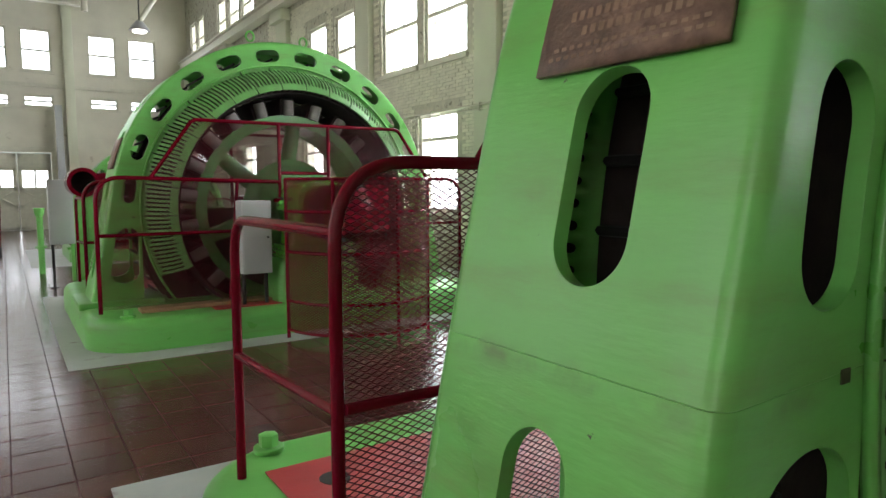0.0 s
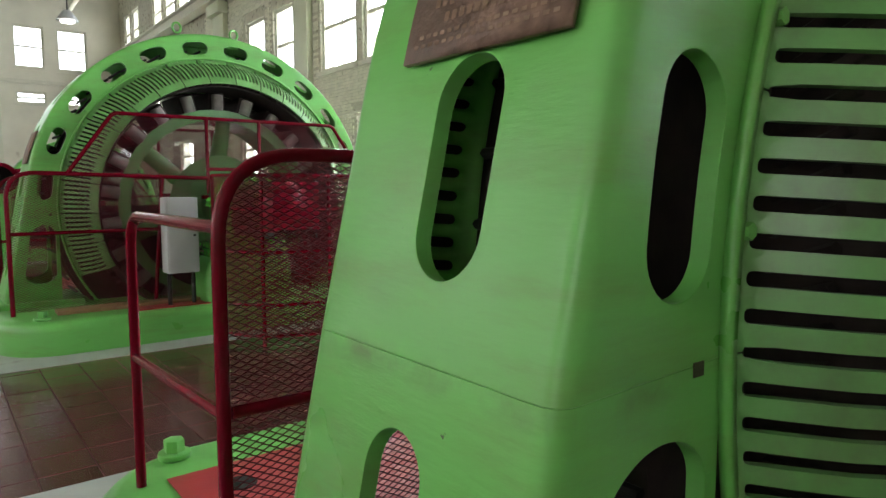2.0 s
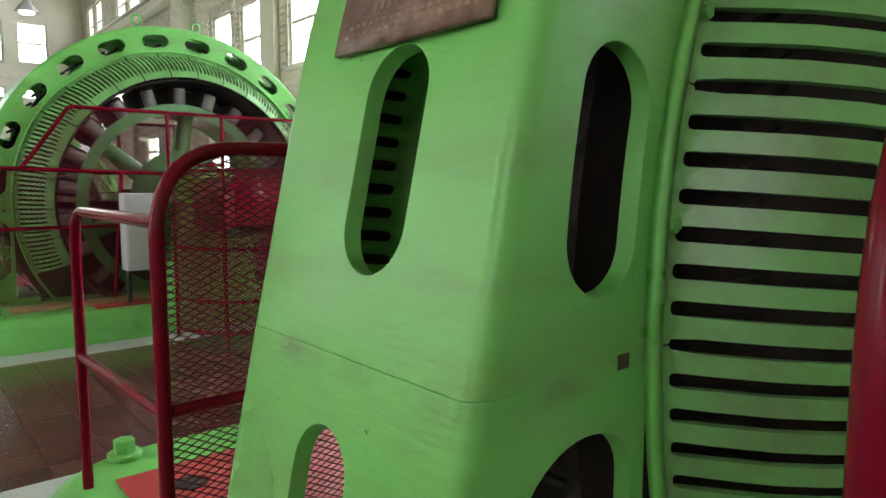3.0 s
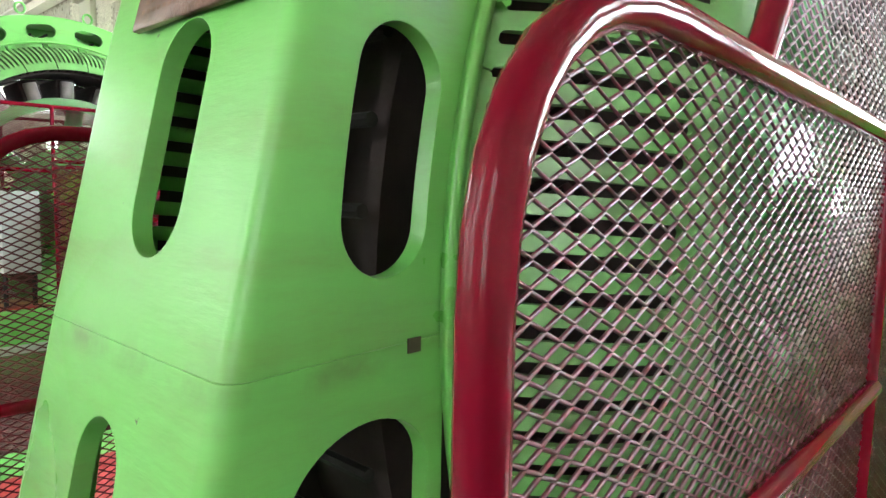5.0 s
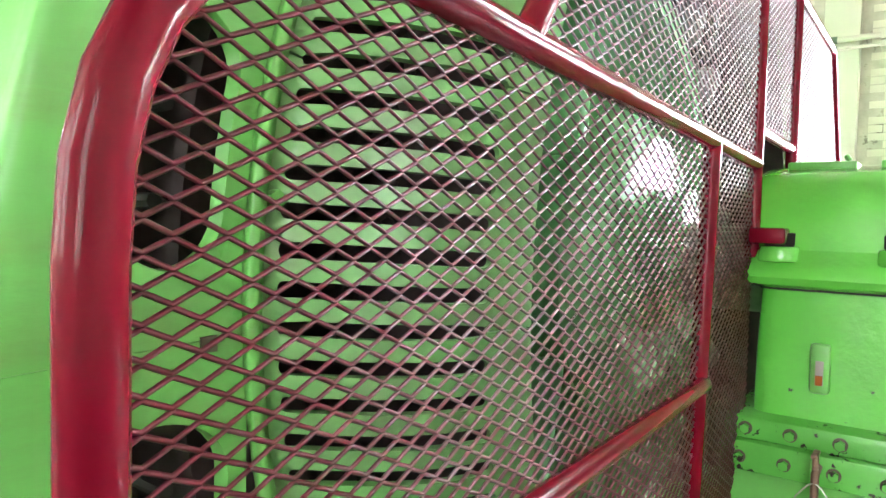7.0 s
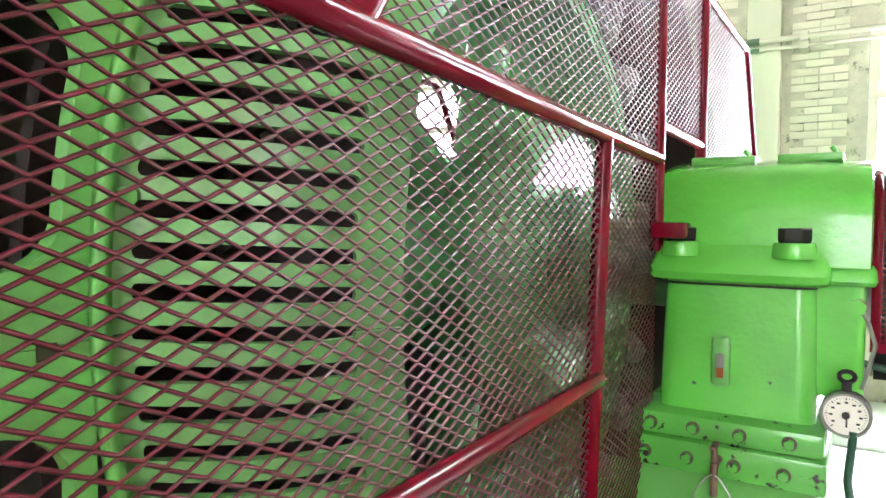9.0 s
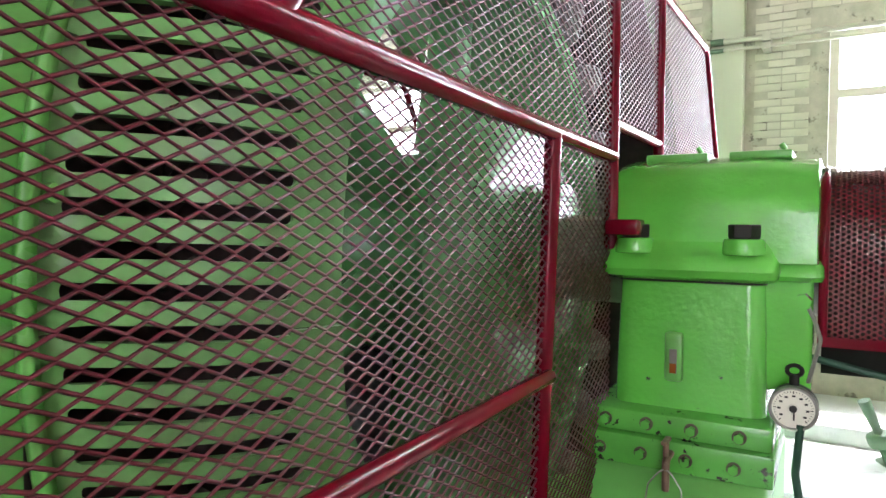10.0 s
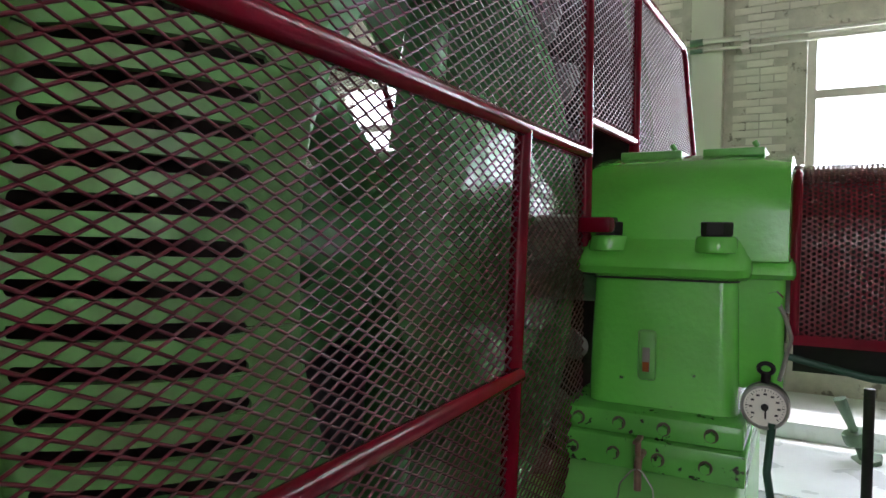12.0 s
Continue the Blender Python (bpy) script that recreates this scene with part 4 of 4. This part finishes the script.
    part("plinth", hull(((0.52, -0.475, 0.05, 0.10, 0.0), (0.50, -0.475, 0.04, 0.10, 0.66), (0.47, -0.475, 0.03, 0.10, 0.75), (0.42, -0.47, 0.01, 0.08, 0.80))), GREEN, p)
    for y in (-0.05, -0.165, -0.285, -0.405):
        part("washer", cyl((-0.42, y, 0.918), (-0.4235, y, 0.918), 0.0185, seg=20), DARK_BROWN, p, smooth=False)
        part("bolt", cyl((-0.4235, y, 0.918), (-0.439, y, 0.918), 0.0135, seg=6), GREEN_WORN, p, smooth=False)
        part("washer", cyl((-0.44, y + 0.01, 0.84), (-0.4435, y + 0.01, 0.84), 0.018, seg=20), DARK_BROWN, p, smooth=False)
        bm = cyl((-0.4435, y + 0.01, 0.84), (-0.458, y + 0.01, 0.84), 0.0135, seg=6)
        part("bolt", bm, GREEN_WORN, p, smooth=False)
    # oil sight glass
    bm = box(-0.345, -0.322, -0.245, -0.195, 1.025, 1.165, 0.01)
    sight = part("sight_glass", bm, GREEN, p, "oil sight glass, half full of amber oil")
    part("window", box(-0.349, -0.3455, -0.230, -0.210, 1.050, 1.118), STEEL, sight)
    part("oil", box(-0.352, -0.3495, -0.229, -0.211, 1.051, 1.078), AMBER, sight)
    # drain cock
    bm = tube([(-0.46, -0.24, 0.86), (-0.52, -0.24, 0.86), (-0.52, -0.24, 0.78)], 0.010, 0.02, 10)
    cyl((-0.52, -0.24, 0.87), (-0.52, -0.24, 0.905), 0.008, seg=8, bm=bm)
    box(-0.55, -0.49, -0.248, -0.232, 0.905, 0.915, 0.003, bm=bm)
    part("drain_cock", bm, BRONZE, p, "brass drain cock with a small handle")
    bm = tube([(-0.45, -0.545, 1.28), (-0.40, -0.545, 1.28)], 0.02, seg=6)
    cock = part("gland", bm, GREEN_CHIPPED, p)
    part("capillary", tube([(-0.42, -0.55, 1.28), (-0.44, -0.57, 1.24), (-0.43, -0.585, 1.19), (-0.42, -0.56, 1.08)], 0.005, 0.03, 8), STEEL, p, "thin bright copper capillary")
    return p


pedestal = make_pedestal((AX, -0.045, 0))
pedestal.scale = (1, 1, 1.018)


def make_gauge(at):
    """A round dial thermometer that faces the walkway."""
    g = thing("dial_gauge", "round white dial gauge in a chrome and black case, pipe stem", "gauge", at, "dial gauges")
    part("case", cyl((0, 0, 0), (0.045, 0, 0), 0.058, seg=40, bevel=0.004), BLACK, g)
    part("bezel", ring_on_x(0.05, 0.0585, -0.008, 0.012, 48), STEEL, g, "worn chrome bezel")
    dial = part("dial", cyl((-0.0025, 0, 0), (0.004, 0, 0), 0.051, seg=40), WHITE, g)
    bm = bmesh.new()
    for k in range(31):
        a = radians(-225 + 9 * k)
        r0, r1, w = (0.039, 0.046, 0.0012) if k % 5 == 0 else (0.042, 0.046, 0.0006)
        d, n = Vector((0, math.cos(a), -math.sin(a))), Vector((0, math.sin(a), math.cos(a)))
        vs = [bm.verts.new(Vector((-0.0035, 0, 0)) + d * r + n * s) for r, s in ((r0, -w), (r1, -w), (r1, w), (r0, w))]
        bm.faces.new(vs)
    for k in range(9):
        a = radians(-215 + 31 * k)
        c = Vector((-0.0035, 0.033 * math.cos(a), -0.033 * math.sin(a)))
        vs = [bm.verts.new(c + Vector((0, dy, dz))) for dy, dz in ((-0.004, -0.0025), (0.004, -0.0025), (0.004, 0.0025), (-0.004, 0.0025))]
        bm.faces.new(vs)
    part("scale", bm, BLACK, dial, smooth=False)
    bm = box(-0.006, -0.0045, -0.004, 0.0, -0.03, 0.0)
    cyl((-0.0045, 0, 0), (-0.009, 0, 0), 0.009, seg=16, bm=bm)
    part("pointer", bm, BLACK, dial)
    bm = tube([(0.02, 0, 0.058), (0.02, 0, 0.085)], 0.012, seg=10)
    bm = tube([(0.02 + 0.0, 0.018 * math.cos(a), 0.095 + 0.014 * math.sin(a)) for a in [i * math.tau / 12 for i in range(13)]], 0.006, seg=6, bm=bm)
    part("stem", bm, IRON, g)
    return g


def ring_on_x(r0, r1, x0, x1, n):
    bm = bmesh.new()
    prof = ((r0, x0 + 0.003), (r0 + 0.002, x0), (r1 - 0.002, x0), (r1, x0 + 0.003), (r1, x1), (r0, x1))
    rows = [[bm.verts.new((x, r * math.cos(k * math.tau / n), r * math.sin(k * math.tau / n))) for r, x in prof] for k in range(n)]
    m = len(prof)
    for k in range(n):
        a, b = rows[k], rows[(k + 1) % n]
        for i in range(m):
            bm.faces.new((a[i], a[(i + 1) % m], b[(i + 1) % m], b[i]))
    return bm


gauge = make_gauge((-0.20, -0.572, 1.02))


def ring_z(r0, r1, z0, z1, n):
    bm = bmesh.new()
    prof = ((r0, z0), (r1, z0), (r1, z1), (r0, z1))
    rows = [[bm.verts.new((r * math.cos(k * math.tau / n), r * math.sin(k * math.tau / n), z)) for r, z in prof] for k in range(n)]
    for k in range(n):
        a, b = rows[k], rows[(k + 1) % n]
        for i in range(4):
            bm.faces.new((a[i], a[(i + 1) % 4], b[(i + 1) % 4], b[i]))
    return bm


def make_shaft_guard(at):
    """A perforated drum over the shaft."""
    g = thing("shaft_guard", "dark red perforated sheet guard round the shaft", "guard", at, "shaft guards")
    r, y0, y1 = 0.245, -1.70, -0.62
    drop = 0.235
    arc = math.pi * r
    total = arc + 2 * drop
    dv = 0.0145
    n_v = int(total / dv)
    dv = total / n_v
    du = 0.0127

    def place(u, v):
        """v along the sheet: up one straight cheek, over the half barrel, down the other."""
        if v < drop:
            return (-r, u, v - drop)
        if v > drop + arc:
            return (r, u, drop + arc - v)
        a = (v - drop) / r
        return (-r * math.cos(a), u, r * math.sin(a))
    bm = bmesh.new()
    hr = 0.0051
    for i in range(int(0.56 / du)):
        ub = y1 - 0.022 - i * du
        ua = ub - du
        um = (ua + ub) / 2
        off = dv / 2 if i % 2 else 0.0
        for k in range(n_v - 1):
            v0 = k * dv + off
            v1 = v0 + dv
            vm = (v0 + v1) / 2
            hv = [bm.verts.new(place(um + hr * math.cos(t), vm + hr * math.sin(t))) for t in [radians(45 + 45 * j) for j in range(8)]]
            rv = [bm.verts.new(place(*q)) for q in ((ub, v1), (um, v1), (ua, v1), (ua, vm), (ua, v0), (um, v0), (ub, v0), (ub, vm))]
            for j in range(8):
                bm.faces.new((rv[j], rv[(j + 1) % 8], hv[(j + 1) % 8], hv[j]))
    part("perforated_sheet", bm, RED_SHEET, g, smooth=False)
    # added dark sheet: shade behind the holes, drawn on below the guard's edge
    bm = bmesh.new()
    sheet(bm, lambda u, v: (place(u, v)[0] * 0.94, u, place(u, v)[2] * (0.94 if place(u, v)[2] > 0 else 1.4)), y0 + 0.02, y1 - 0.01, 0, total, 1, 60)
    thicken(part("liner", bm, IRON, g, "added dark sheet for the shade inside and under the guard"), 0.003, 0)
    for ya, yb in ((y1 - 0.022, y1), (y0, y1 - 0.58)):
        bm = bmesh.new()
        sheet(bm, place, ya, yb, 0, total, 1, 60)
        thicken(part("edge_band", bm, RED, g), 0.004, 0)
    part("end_plate", box(-r, r, y0, y0 + 0.01, -drop, r * 0.95, 0.003), RED, g)
    for s in (-1, 1):
        bm = box(s * r - 0.004, s * r + 0.004, y0, y1, -drop - 0.02, -drop + 0.008)
        part("bottom_edge", bm, RED, g, smooth=False)
    return g


shaft_guard = make_shaft_guard((AX, 0, AZ + 0.05))

# the row: a second and a third machine farther down the hall
ROW = (0.0, STEP, 16.6)
for dy in ROW[1:]:
    size = 0.78 if dy == ROW[2] else 1.0   # the last machine is a smaller one
    for ob in (guard, guard_back, pedestal, shaft_guard):
        copy_thing(ob, Matrix.Translation((0, dy, 0)) @ Matrix.Scale(size, 4) @ ob.matrix_basis)
copy_thing(base_far, Matrix.Translation((AX, ROW[2], 0)) @ Matrix.Scale(0.78, 4))
copy_thing(generator_far, Matrix.Translation((AX, ROW[2], 0)) @ Matrix.Scale(0.78, 4) @ Matrix.Translation((0, 0, AZ)))

# concrete pads under each machine
for dy in ROW:
    bm = box(-2.45, 1.95, -0.98 + dy, 3.76 + dy, -0.01, 0.006, 0)
    tagged(part("machine_pad", bm, PAD_GREY, smooth=False), "pale painted concrete pad under a machine", "pad", "machine pads", "structure")
# the strip carries the floor's window glare in its white colour
bm = box(1.96, XR - 0.01, YS, YE, -0.01, 0.008)
tagged(part("aisle_strip", bm, PAD_LIT, smooth=False), "pale painted concrete aisle, whitened for the window glare", "aisle", kind="structure")


# added step: lifts the bright floor's far edge, no ledge stands here
bm = box(3.05, XR - 0.012, YS, YE, 0.0, 0.125, 0.01)
tagged(part("raised_floor_edge", bm, PAD_LIT, smooth=False), "added low pale step that raises the floor edge by the windows", "ledge", kind="structure")


# ---------------------------------------------------------------- loose things
def make_cabinet(at, sx, sy, sz, legs, label):
    c = thing("control_box", label, "electrical box", at, "control boxes")
    part("body", box(-sx / 2, sx / 2, -sy / 2, sy / 2, legs, legs + sz, 0.012), GREYBOX, c)
    part("door", box(-sx / 2 + 0.015, sx / 2 - 0.015, -sy / 2 - 0.012, -sy / 2 - 0.001, legs + 0.015, legs + sz - 0.015, 0.004), GREYBOX, c)
    part("latch", cyl((sx / 2 - 0.05, -sy / 2 - 0.012, legs + sz / 2), (sx / 2 - 0.05, -sy / 2 - 0.03, legs + sz / 2), 0.012, seg=10), IRON, c)
    for x in (-sx / 2 + 0.04, sx / 2 - 0.04):
        part("leg", tube([(x, 0, 0.0), (x, 0, legs + 0.02)], 0.022), IRON, c)
        part("foot", box(x - 0.06, x + 0.06, -0.06, 0.06, 0, 0.012), IRON, c)
    return c


make_cabinet((-0.56, 7.12, 0.33), 0.33, 0.22, 0.80, 0.36, "pale grey enamelled control box on pipe legs")
make_cabinet((-2.05, 12.4, 0.0), 0.42, 0.25, 1.05, 0.72, "grey electrical box on a steel stand")


def make_round_rail(at):
    """A curved pipe fence with mesh round the bearing pit of the second machine."""
    g = thing("round_railing", "curved dark red pipe railing with mesh infill", "railing", at)
    r = 0.82
    arc = [radians(180 + 12 * i) for i in range(13)]
    for z in (0.10, 0.42, 0.95, 1.38, 1.72):
        part("rail", tube([(r * math.cos(a), r * math.sin(a), z) for a in arc], 0.017, seg=8), RED, g)
    bm = expanded([(0, 0.1), (0, 1.72), (r * radians(144), 1.72), (r * radians(144), 0.1)], 0.05, 0.027, 0.0052, 0.003, r)
    part("mesh_panel", bm, RED_FAR, g, smooth=False)
    for a in (arc[0], arc[4], arc[8], arc[12]):
        part("post", tube([(r * math.cos(a), r * math.sin(a), 0.0), (r * math.cos(a), r * math.sin(a), 1.72)], 0.02, seg=10), RED, g)
    return g


make_round_rail((0.48, 6.7, 0.0))


def make_drum(at):
    d = thing("red_drum", "dark red round housing with an open end on a green stand", "housing", at)
    part("housing", ring_solid(0.17, 0.23, -0.25, 0.3, 32), RED, d)
    part("end_plate", cyl((0, 0.0, 0), (0, 0.02, 0), 0.17, seg=32), IRON, d)
    part("pipe", tube([(0.2, 0, 0.06), (0.6, 0, 0.08), (1.0, 0, 0.02)], 0.09, 0.1), RED, d)
    part("stand", box(-0.12, 0.12, -0.2, 0.25, -at[2], -0.2, 0.02), GREEN, d)
    return d


make_drum((-1.80, 11.8, 1.72))


def make_stand_pipe(at, h):
    s = thing("stand_pipe", "green stand pipe with a small valve", "pipe", at, "stand pipes")
    part("pipe", tube([(0, 0, 0), (0, 0, h)], 0.055), GREEN, s)
    part("flange", cyl((0, 0, h * 0.45), (0, 0, h * 0.45 + 0.04), 0.1, seg=20), GREEN, s)
    part("valve", cyl((0, 0, h), (0, 0, h + 0.16), 0.07, 0.10, seg=20, bevel=0.01), GREEN, s)
    return s


make_stand_pipe((-1.85, 13.2, 0), 1.65)
make_stand_pipe((-2.3, 14.6, 0), 1.1)


def make_hand_truck(at):
    t = thing("hand_truck", "red and grey hand truck standing on the floor", "hand truck", at)
    for x in (-0.16, 0.16):
        part("upright", tube([(x, 0, 0.1), (x + 0.05, 0.5, 1.25)], 0.02, seg=8), RED, t)
        part("wheel", cyl((x - 0.04, 0, 0.11), (x + 0.04, 0, 0.11), 0.11, seg=20), BLACK, t)
    for k in range(3):
        part("rung", tube([(-0.16, 0.12 + 0.14 * k, 0.4 + 0.32 * k), (0.2, 0.12 + 0.14 * k, 0.4 + 0.32 * k)], 0.014, seg=8), RED, t)
    part("toe_plate", box(-0.2, 0.2, -0.25, 0.0, 0.02, 0.035), IRON, t)
    return t


make_hand_truck((-3.15, 19.0, 0))


def make_lamp(at):
    l = thing("ceiling_lamp", "round high bay lamp on a rod", "ceiling lamp", at, "high bay lamps")
    part("shade", cyl((0, 0, 0), (0, 0, 0.28), 0.3, 0.1, seg=28), GREYBOX, l)
    part("bulb", cyl((0, 0, -0.06), (0, 0, -0.01), 0.17, 0.2, seg=20), LAMP_GLOW, l)
    part("rod", tube([(0, 0, 0.28), (0, 0, TOP - at[2])], 0.02, seg=8), IRON, l)
    return l


make_lamp((0.85, 22.0, 6.35))

# pipes with clips along the long wall
for z, r, label in ((2.99, 0.022, "painted conduit clipped to the wall"), (2.92, 0.014, "thin painted conduit on the wall")):
    c = thing("wall_conduit", label, "conduit", (XR - 0.18, 0, z), "wall conduits")
    part("pipe", tube([(0, -6.5, 0), (0, 29, 0)], r, seg=10), TIMBER, c)
    for k in range(24):
        part("clip", box(-r - 0.01, 0.17, -6.2 + 1.5 * k, -6.14 + 1.5 * k, -r - 0.012, r + 0.012), TIMBER, c)
    part("coupling", cyl((0, 0.15, 0), (0, 0.25, 0), r * 1.35, seg=12), GREEN_PALE, c)

# hose and small pipes beside the pedestal
h = thing("drain_hose", "dark green hose hanging from the bearing to the floor", "hose", (0.0, -0.06, 0))
part("hose", tube([(-0.20, -0.53, 0.98), (-0.20, -0.52, 0.85), (-0.21, -0.56, 0.60), (-0.20, -0.62, 0.35), (-0.1, -0.70, 0.02)], 0.010, 0.15), HOSE, h)
h = thing("oil_pipe", "dark green oil pipe along the shaft guard", "pipe", (0, -0.06, 0))
part("pipe", tube([(-0.05, -0.50, 1.14), (-0.05, -0.75, 1.09), (-0.05, -1.7, 1.06), (-0.05, -1.7, 0.0)], 0.010, 0.06), HOSE, h)
v = thing("floor_valve", "grey iron valve and pipe rising from the floor", "valve", (2.75, -0.93, 0.0))
part("pipe", tube([(0.03, -0.08, 0), (0, 0, 0.20), (-0.03, 0.08, 0.40)], 0.038, 0.1), GREEN_PALE, v)
part("body", cyl((0.012, -0.03, 0.12), (0, 0, 0.20), 0.075, seg=16, bevel=0.02), GREEN_PALE, v)
part("collar", cyl((0.03, -0.08, 0.0), (0.026, -0.07, 0.03), 0.10, seg=6, bevel=0.006), GREEN_PALE, v)
c = thing("drip_can", "small black oil can hung by wire under the drain cock", "can", (AX - 0.545, -0.285, 0.66))
part("can", ring_z(0.046, 0.05, 0.0, 0.085, 28), BLACK, c)
part("bottom", cyl((0, 0, 0.002), (0, 0, 0.008), 0.046, seg=24), BLACK, c)
part("bail", tube([(0, -0.05, 0.075), (0.01, -0.042, 0.15), (0.02, 0.0, 0.205), (0.01, 0.042, 0.15), (0, 0.05, 0.075)], 0.0022, 0.03, 6), STEEL, c, "thin wire bail")
v = thing("iron_stanchion", "black iron stanchion on the floor", "post", (1.3, -0.905, 0.0))
part("post", tube([(0, 0, 0), (0, 0, 0.78)], 0.022), IRON, v)
part("foot", cyl((0, 0, 0), (0, 0, 0.02), 0.07, seg=16), IRON, v)


# ---------------------------------------------------------------- single tiles and bricks, last
def loose_pieces(name, parent, mat, boxes, limit, near, tilt=0.0):
    """Pieces (x0, x1, y0, y1, z0, z1): the nearest as objects of their own, the rest joined."""
    boxes = sorted(boxes, key=near)
    shared = {}
    for b in boxes[:limit]:
        size = tuple(round(v, 3) for v in (b[1] - b[0], b[3] - b[2], b[5] - b[4]))
        if size not in shared:
            own = box(0, size[0], 0, size[1], 0, size[2])
            me = bpy.data.meshes.new(name)
            bmesh.ops.recalc_face_normals(own, faces=own.faces[:])
            own.to_mesh(me)
            own.free()
            me.materials.append(mat)
            shared[size] = me
        ob = new(name, shared[size])
        ob.parent = parent
        ob.location = (b[0], b[2], b[4])
        ob.rotation_euler = (rng.uniform(-tilt, tilt), rng.uniform(-tilt, tilt), 0)
    verts, faces = [], []
    for b in boxes[limit:]:
        o = len(verts)
        ta, tb = rng.uniform(-tilt, tilt), rng.uniform(-tilt, tilt)
        verts += [(b[i], b[2 + j], b[4 + k] + ((i - 0.5) * ta * (b[1] - b[0]) + (j - 0.5) * tb * (b[3] - b[2]))) for i in (0, 1) for j in (0, 1) for k in (0, 1)]
        faces += [(o, o + 1, o + 3, o + 2), (o + 4, o + 6, o + 7, o + 5), (o, o + 4, o + 5, o + 1), (o + 2, o + 3, o + 7, o + 6), (o + 1, o + 5, o + 7, o + 3), (o, o + 2, o + 6, o + 4)]
    me = bpy.data.meshes.new(name + "s")
    me.from_pydata(verts, [], faces)
    me.materials.append(mat)
    ob = new(name + "s", me)
    ob.parent = parent
    tagged(ob, kind="stuff")


rng = random.Random(4)
tiles = []
T = 0.305
for i in range(int((2.6 - XL) / T)):
    for j in range(int((YE - YS) / T)):
        x, y = XL + i * T, YS + j * T
        lift = rng.uniform(-0.0006, 0.0006)
        tiles.append((x + 0.004, x + T - 0.004, y + 0.008, y + T - 0.008, -0.012, 0.0 + lift))
loose_pieces("tile", floor, TILE, tiles, 300, lambda b: (b[0] + 1.5) ** 2 + (b[2] - 5.1) ** 2, 0.005)

# painted bricks of the long wall, between the openings and pilasters
brick_wall = thing("brick_facing", "cream painted common brickwork, uneven joints", "brick wall", kind="structure")
bricks = []
taken = [(a - 0.1, b + 0.1, *UZ) for a, b in UPPER_Y] + [(a - 0.1, b + 0.1, LZ[0] - 0.1, LZ[1] + 0.12) for a, b in LOWER_Y] + [(a, b, 0, 6.5) for a, b in PILASTERS] + [(a - 0.1, b + 0.1, 4.0, 5.9) for a, b in UPPER_Y]
CO, BL = 0.063, 0.205
for r in range(12, int(6.45 / CO)):
    z = r * CO
    y = -5.5 + (BL / 2 if r % 2 else 0)
    while y < 19.5:
        ln = BL if r % 6 else BL / 2
        y0, y1 = y + 0.005, y + ln - 0.005
        if not any(y1 > a and y0 < b and z + CO > c and z < d for a, b, c, d in taken):
            out = 0.016 + rng.uniform(-0.006, 0.006)
            dz = rng.uniform(-0.002, 0.002)
            bricks.append((XR - out, XR - 0.001, y0, y1, z + 0.005 + dz, z + CO - 0.005 + dz))
        y += ln
loose_pieces("brick", brick_wall, BRICK, bricks, 300, lambda b: (b[2] - 0.4) ** 2 + (b[4] - 2.4) ** 2)
